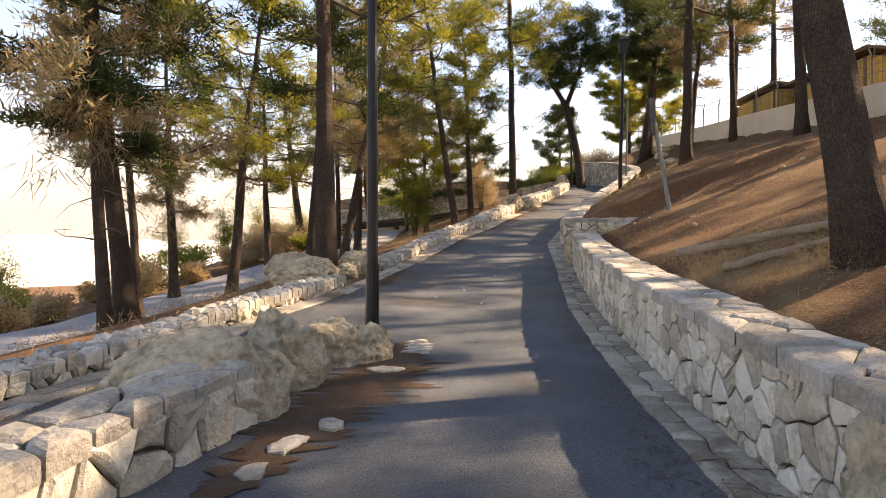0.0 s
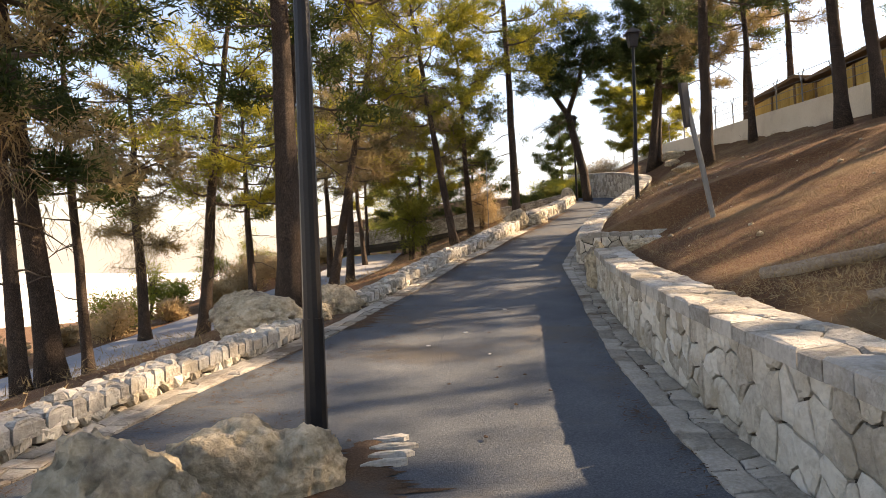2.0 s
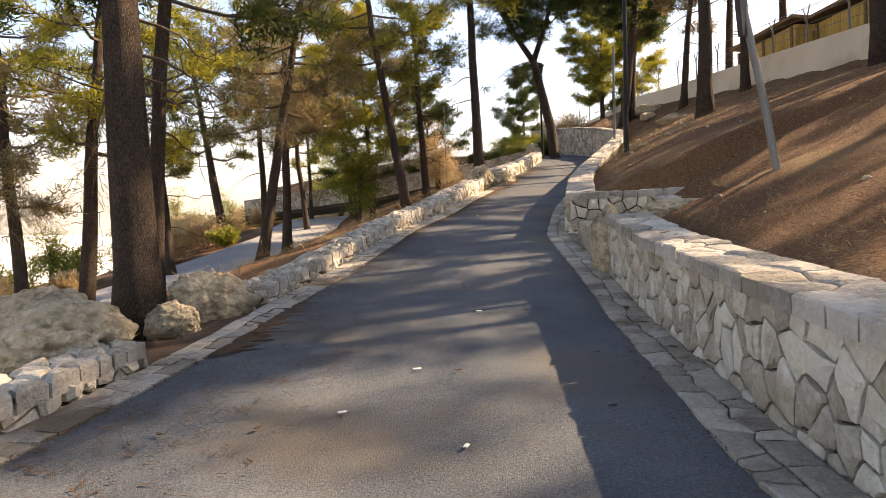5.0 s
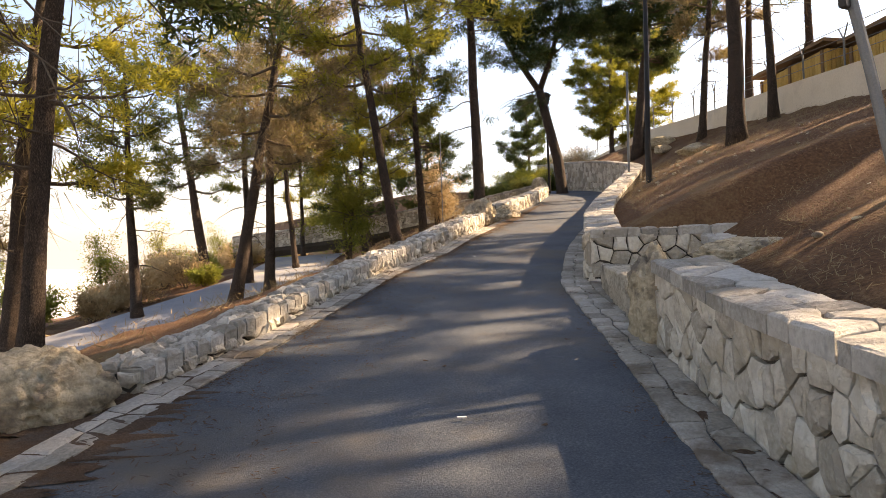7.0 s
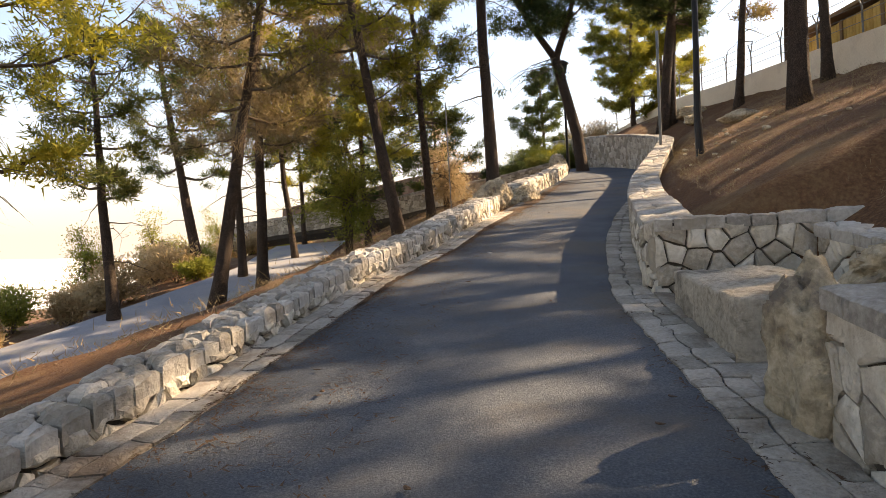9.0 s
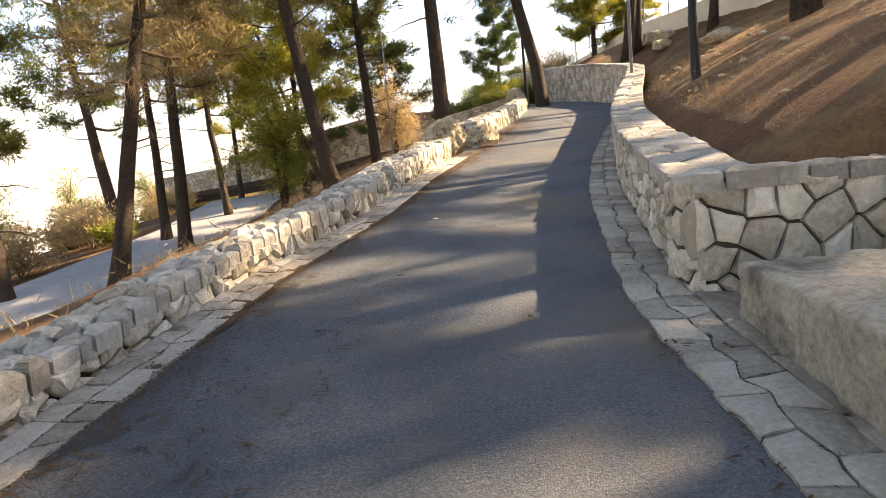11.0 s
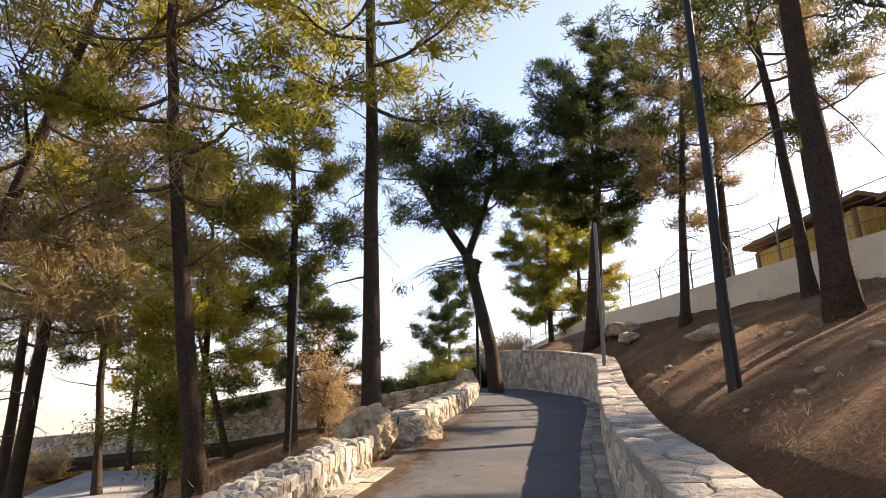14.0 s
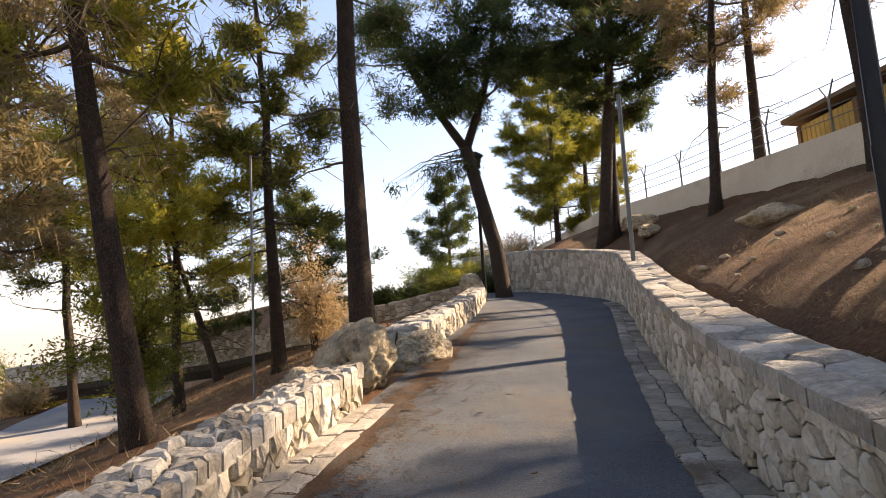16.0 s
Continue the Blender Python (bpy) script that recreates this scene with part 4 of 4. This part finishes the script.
# ---- lamp posts and poles ----
def lamp_post(x, y, z, height, label, lean=0.0, lantern=True):
    p = tagged(empty("lamp_post", x, y, z), label, "street lamp", "lamp posts along the path")
    v, f = [], []
    tube([(0, 0, -0.1), (0, 0, 0.02), (0, 0, 0.9)], (0.074, 0.072, 0.068), 12, v, f)
    mesh_ob("base_sleeve", v, f, BLACK, p)
    v, f = [], []
    tube([(0, 0, 0.9), (lean * 0.5, 0, height * 0.5), (lean, 0, height)], (0.061, 0.053, 0.045), 12, v, f)
    mesh_ob("pole", v, f, BLACK, p)
    bm = bmesh.new()
    bmesh.ops.create_cone(bm, cap_ends=True, segments=4, radius1=0.16, radius2=0.24, depth=0.4, matrix=Matrix.Translation((lean, 0, height + 0.2)) @ Matrix.Rotation(radians(45), 4, "Z"))
    part("lantern", bm, DARK, p)
    bm = bmesh.new()
    bmesh.ops.create_cone(bm, cap_ends=True, segments=4, radius1=0.34, radius2=0.06, depth=0.2, matrix=Matrix.Translation((lean, 0, height + 0.5)) @ Matrix.Rotation(radians(45), 4, "Z"))
    part("lantern_roof", bm, BLACK, p)
    return p


lamp_post(-0.715, 6.8, 0.45, 4.6, "black metal lamp post beside the boulders", 0.0)
lamp_post(6.15, 23.3, float(terrain(6.15, 23.3)), 4.75, "black metal lamp post on the slope", 0.1)
lamp_post(7.75, 40.6, 5.1, 4.4, "black metal lamp post beside the forked pine")


def leaning_pole(x, y, z, tip, r, label, board):
    p = tagged(empty("pole", x, y, z), label, "pole")
    v, f = [], []
    tube([(0, 0, -0.2), (tip[0] * 0.5, tip[1] * 0.5, tip[2] * 0.5), tip], (r, r, r), 10, v, f)
    mesh_ob("shaft", v, f, GREY_METAL, p)
    if board:
        bm = bmesh.new()
        box_bm(bm, -0.12, -0.03, -0.38, 0.12, 0.03, 0.38, bevel=0.01)
        bmesh.ops.transform(bm, matrix=Matrix.Translation((tip[0] - 0.02, tip[1] - 0.07, tip[2] - 0.15)) @ Matrix.Rotation(radians(40), 4, "Z") @ Matrix.Rotation(math.atan2(tip[0], tip[2]), 4, "Y"), verts=bm.verts)
        part("box", bm, DARK, p, "dark narrow box")
    return p


leaning_pole(4.75, 14.0, float(terrain(4.75, 14.0)), (-0.36, 0.12, 2.1), 0.045, "leaning grey metal pole with a dark box", True)
leaning_pole(8.75, 32.2, 4.2, (0.1, 0, 4.4), 0.045, "slim grey metal pole at the wall", False)
leaning_pole(1.75, 26.7, 2.7, (0, 0, 2.8), 0.013, "thin grey metal pole behind the low wall", False)

# ---- upper wall, fence, cabin ----
ux = np.arange(8.0, 62.0, 1.0)


def upper_z(y):
    return 5.6 + 0.118 * (min(y, 46) - 21)


verts, faces = [], []
for y in ux:
    x = float(UPPER_X(y))
    z = upper_z(y)
    h = float(np.interp(y, (20, 30, 40, 48), (0.95, 0.92, 0.72, 0.5)))
    for o, q in ((-0.1, -0.4), (-0.1, h), (0.14, h), (0.14, -0.4)):
        verts.append((x + o, y, z + q))
for k in range(len(ux) - 1):
    for i in range(4):
        a, b = 4 * k + i, 4 * k + (i + 1) % 4
        faces.append((a, b, b + 4, a + 4))
faces += [(3, 2, 1, 0), tuple(4 * (len(ux) - 1) + i for i in range(4))]
tagged(mesh_ob("wall_upper", verts, faces, PLASTER), "cream rendered wall along the top of the slope", "wall", kind="structure")


def fence_post(x, y, z):
    p = tagged(empty("fence_post", x, y, z), "grey steel fence post with a forked top", "fence post", "fence posts on the upper wall")
    v, f = [], []
    tube([(0, 0, -0.2), (0, 0, 0.85)], (0.03, 0.03), 6, v, f)
    mesh_ob("shaft", v, f, GREY_METAL, p)
    for sgn in (-1, 1):
        v, f = [], []
        tube([(0, 0, 0.8), (0.05 * sgn, 0.28 * sgn, 1.2)], (0.025, 0.02), 5, v, f)
        mesh_ob("arm", v, f, GREY_METAL, p)
    return p


first = fence_post(float(UPPER_X(18.0)), 18.0, upper_z(18.0) + 0.9)
for k in range(1, 17):
    y = 18.0 + k * 2.4
    copy_thing(first, Matrix.Translation((float(UPPER_X(y)), y, upper_z(y) + float(np.interp(y, (20, 30, 40, 48), (0.95, 0.92, 0.72, 0.5))))))
wires = tagged(empty("fence_wires", 0, 0, 0), "thin grey wires strung between fence posts", "wire")
for h, dy in ((0.35, 0), (0.62, 0), (0.84, 0), (1.18, 0.28)):
    v, f = [], []
    tube([(float(UPPER_X(y)), y + dy, upper_z(y) + h + float(np.interp(y, (20, 30, 40, 48), (0.95, 0.92, 0.72, 0.5)))) for y in np.arange(18, 57, 1.2)], [0.012] * 33, 4, v, f)
    mesh_ob("wire", v, f, GREY_METAL, wires)


def cabin(x, y, z, width, length, height, label):
    c = tagged(empty("cabin", x, y, z), label, "cabin")
    bm = bmesh.new()
    box_bm(bm, 0.03, 0.03, 0, width - 0.03, length - 0.03, height)
    part("body", bm, ROOF, c)
    n = int(length / 0.16)
    me = None
    for k in range(n):
        if me is None:
            bm = bmesh.new()
            box_bm(bm, -0.012, 0.004, 0, 0.022, 0.152, height, bevel=0.008)
            ob = part("plank", bm, YELLOW, c)
            me = ob.data
        else:
            ob = new("plank", me)
            ob.parent = c
        ob.location = (0, k * 0.16, 0)
    for k in range(int(width / 0.16)):
        ob = new("plank", me)
        ob.parent = c
        ob.matrix_basis = pose(k * 0.16 + 0.16, 0, 0, 0, 0, 90)
    bm = bmesh.new()
    bmesh.ops.create_cube(bm, size=1.0)
    bmesh.ops.transform(bm, matrix=Matrix.Translation((width / 2, length / 2, height + 0.09)) @ Matrix.Rotation(radians(4), 4, "Y") @ Matrix.Diagonal((width + 0.5, length + 0.5, 0.12, 1)), verts=bm.verts)
    part("roof", bm, ROOF, c)
    for k in range(3):
        bm = bmesh.new()
        box_bm(bm, -0.05, 0, 0, 0.0, 0.12, height)
        ob = part("post", bm, ROOF, c)
        ob.location = (-0.02, 0.1 + k * (length - 0.3) / 2, 0)
    return c


cabin(15.2, 30.6, 7.2, 4.0, 4.2, 1.6, "low yellow timber cabin with brown flat roof")
cabin(15.6, 24.6, 6.5, 4.5, 5.4, 2.1, "tall yellow timber cabin with brown flat roof")

# ---- dirt, litter and dry grass ----
def dirt_patch(name, pts, label, seed):
    """A thin uneven sheet of soil and needles lying on the path, round a line of (x, y, half width)."""
    v, f = [], []
    n = 130
    d = np.linspace(0, len(pts) - 1, n)
    P = [np.interp(d, range(len(pts)), [q[i] for q in pts]) for i in range(3)]
    for k in range(n):
        for t in np.linspace(-1, 1, 9):
            w = P[2][k] * (1 + 0.8 * noise.fractal(Vector((k * 0.37, (t > 0) * 3.0, seed)), 0.4, 2.1, 5)) * math.sin(math.pi * min(max((k + 0.3) / n, 0.02), 0.98)) ** 0.4
            x, y = P[0][k] + t * w, P[1][k] + 0.03 * noise.noise(Vector((t * 3, k, seed)))
            v.append((x, y, float(road_z(y)) + 0.010 * (1 - t * t) + 0.006 + 0.006 * noise.noise(Vector((x * 5, y * 5, 0)))))
    for k in range(n - 1):
        for i in range(8):
            a = k * 9 + i
            f.append((a, a + 1, a + 10, a + 9))
    tagged(mesh_ob(name, v, f, DIRT, shade=True), label, "soil", kind="structure")


dirt_patch("dirt", [(-1.25, 3.2, 0.2), (-0.9, 4.4, 0.32), (-0.65, 5.4, 0.4), (-0.42, 6.2, 0.36), (-0.42, 7.0, 0.22)], "reddish soil and needles beside the divider", 1)
dirt_patch("dirt", [(-2.0, 10.9, 0.25), (-1.45, 12.0, 0.5), (-1.2, 13.2, 0.45), (-0.8, 14.2, 0.2)], "reddish soil at the tree foot", 2)
dirt_patch("dirt", [(float(left_x(y)) + 0.22 + 0.45 * w, y, 0.45 * w) for y, w in ((15.5, 0.05), (17, 0.14), (19, 0.2), (21, 0.24), (23, 0.26), (25, 0.3), (27, 0.36), (29, 0.38), (31, 0.3), (34, 0.1))], "brown needles gathered along the low wall", 3)
dirt_patch("dirt", [(1.75, 8.0, 0.06), (2.05, 9.6, 0.09), (2.3, 11.6, 0.07), (2.5, 13.4, 0.06)], "brown needles gathered at the wall foot", 4)


def slab(x, y, w, l, turn, seed):
    rng = np.random.default_rng(seed)
    n = 7
    poly = [(w * math.cos(2 * math.pi * k / n) * (0.8 + 0.4 * rng.random()), l * math.sin(2 * math.pi * k / n) * (0.8 + 0.4 * rng.random())) for k in range(n)]
    c, s = math.cos(radians(turn)), math.sin(radians(turn))
    v, f = stone_mesh(poly, lambda a, b, o: (x + c * a - s * b, y + s * a + c * b, float(road_z(y + s * a + c * b)) + 0.022 + o), rng, proud=0.012, bulge=0.006, deep=0.05)
    tagged(mesh_ob("flat_stone", v, f, TOP), "flat pale stone let into the path edge", "stone", "flat stones in the path")


for k, (x, y, w, l, a) in enumerate(((-0.95, 4.1, 0.11, 0.2, -20), (-0.75, 4.45, 0.1, 0.14, 30), (-1.05, 3.7, 0.1, 0.16, 0), (-0.28, 6.55, 0.16, 0.035, 5), (-0.25, 6.7, 0.17, 0.035, 8), (-0.24, 6.85, 0.17, 0.035, 4), (-0.26, 7.02, 0.15, 0.035, 2), (-0.5, 5.85, 0.18, 0.1, 10))):
    slab(x, y, w, l, a, 700 + k)
rng = np.random.default_rng(44)
cs = []
for k in range(1500):
    y = 3 + 30 * rng.random()
    x = float(right_edge(y)) + 0.5 + 5.5 * rng.random() ** 1.3
    cs.append((x, y, float(terrain(x, y)) + 0.03))
for k in range(420):
    x, y = 2.7 + 2.0 * rng.random(), 5.9 + 3.0 * rng.random()
    cs.append((x, y, float(terrain(x, y)) + 0.03))
tagged(triangles("dry_grass", needle_cloud(np.array(cs), np.tile([0, 0, 0.5], (len(cs), 1)), 16, 0.1, 0.07, 0.003, rng), DRY_TWIG), "dry straw grass and fallen needles on the slope", "dry grass", kind="stuff")
cs = []
for k in range(900):
    y = 8 + 36 * rng.random()
    x = float(left_x(y)) - 0.6 - 9 * rng.random()
    cs.append((x, y, float(terrain(x, y)) + 0.02))
tagged(triangles("dry_grass", needle_cloud(np.array(cs), np.tile([0, 0, 0.3], (len(cs), 1)), 14, 0.16, 0.14, 0.006, rng), DRY_TWIG), "dry straw grass and needles below the low wall", "dry grass", kind="stuff")
cs = []
for k in range(4000):
    y = 2 + 34 * rng.random()
    w = float(right_x(y) - left_x(y))
    u = rng.random()
    u = u ** 2.2 * 0.35 if k % 3 else 1 - 0.12 * u
    x = float(left_x(y)) + 0.35 + u * (w - 0.4)
    cs.append((x, y, float(road_z(y)) + 0.012))
for k in range(3200):
    y = 15 + 19 * rng.random() ** 0.8
    x = float(left_x(y)) + 0.12 + 0.22 * rng.random() + 0.55 * rng.random() ** 2.5 * float(np.interp(y, (17, 26, 30), (0.4, 1.0, 1.4)))
    cs.append((x, y, float(road_z(y)) + 0.012))
cs = np.array(cs)
tri = needle_cloud(cs, np.zeros((len(cs), 3)), 4, 0.06, 0.07, 0.008, rng)
tri[:, :, 2] = road_z(tri[:, :, 1]) + 0.016
tagged(triangles("fallen_needles", tri, DIRT), "fallen brown pine needles on the asphalt", "pine needles", kind="stuff")

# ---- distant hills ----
# These hills glow, to look bright and hazy.
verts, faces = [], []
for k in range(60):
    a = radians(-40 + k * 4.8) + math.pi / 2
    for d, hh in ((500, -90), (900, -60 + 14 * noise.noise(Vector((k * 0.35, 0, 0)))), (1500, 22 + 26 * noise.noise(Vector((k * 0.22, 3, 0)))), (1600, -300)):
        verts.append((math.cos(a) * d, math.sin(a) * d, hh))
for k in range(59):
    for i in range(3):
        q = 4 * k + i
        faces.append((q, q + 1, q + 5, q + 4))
tagged(mesh_ob("backdrop", verts, faces, HILL, shade=True), "pale hills across the valley, haze put in as colour and glow", "hills", kind="structure")

# Added ring round everything, whose glow whitens the low sky.
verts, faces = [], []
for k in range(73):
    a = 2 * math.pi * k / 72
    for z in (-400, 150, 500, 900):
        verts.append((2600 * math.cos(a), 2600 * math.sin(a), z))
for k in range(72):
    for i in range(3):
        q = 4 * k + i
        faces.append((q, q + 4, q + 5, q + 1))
tagged(mesh_ob("backdrop", verts, faces, HAZE_GLOW, shade=True), "glowing white ring added to imitate haze over the valley", "haze", kind="structure")


# ---- litter on the path ----
def litter(x, y, turn, seed):
    rng = np.random.default_rng(seed)
    bm = bmesh.new()
    box_bm(bm, -0.03, -0.012, 0.0, 0.03, 0.012, 0.008, bevel=0.003)
    ob = part("paper_scrap", bm, PAPER)
    ob.matrix_basis = pose(x, y, float(road_z(y)) + 0.016, 4, 3, turn)
    tagged(ob, "small white paper scrap lying on the asphalt", "litter", "paper scraps on the path")


PAPER = material("paper", [(0.62, 0.6, 0.57), (0.78, 0.77, 0.74)], 20.0, 80.0, 0.8, 0.1)
for k, (x, y, a) in enumerate(((0.35, 11.0, 20), (0.55, 9.6, 70), (1.0, 12.8, 10), (-0.1, 10.2, 40), (1.9, 20.4, 30))):
    litter(x, y, a, k)


def dead_leaf(x, y, turn):
    bm = bmesh.new()
    bmesh.ops.create_circle(bm, cap_ends=True, segments=7, radius=0.03)
    for v in bm.verts:
        v.co.y *= 0.5
        v.co.z = 0.008 + 6 * v.co.x * v.co.x
    r = bmesh.ops.extrude_face_region(bm, geom=bm.faces[:])
    bmesh.ops.translate(bm, vec=(0, 0, 0.004), verts=[q for q in r["geom"] if isinstance(q, bmesh.types.BMVert)])
    ob = part("dead_leaf", bm, DIRT)
    ob.matrix_basis = pose(x, y, float(road_z(y)) + 0.012, 0, 0, turn)
    tagged(ob, "dry brown leaf lying on the asphalt", "leaf", "dry leaves on the path")


rng = np.random.default_rng(88)
for k in range(36):
    y = 4 + 22 * rng.random()
    x = float(left_x(y)) + 0.6 + rng.random() * (float(right_x(y) - left_x(y)) - 1.1)
    dead_leaf(x, y, 360 * rng.random())
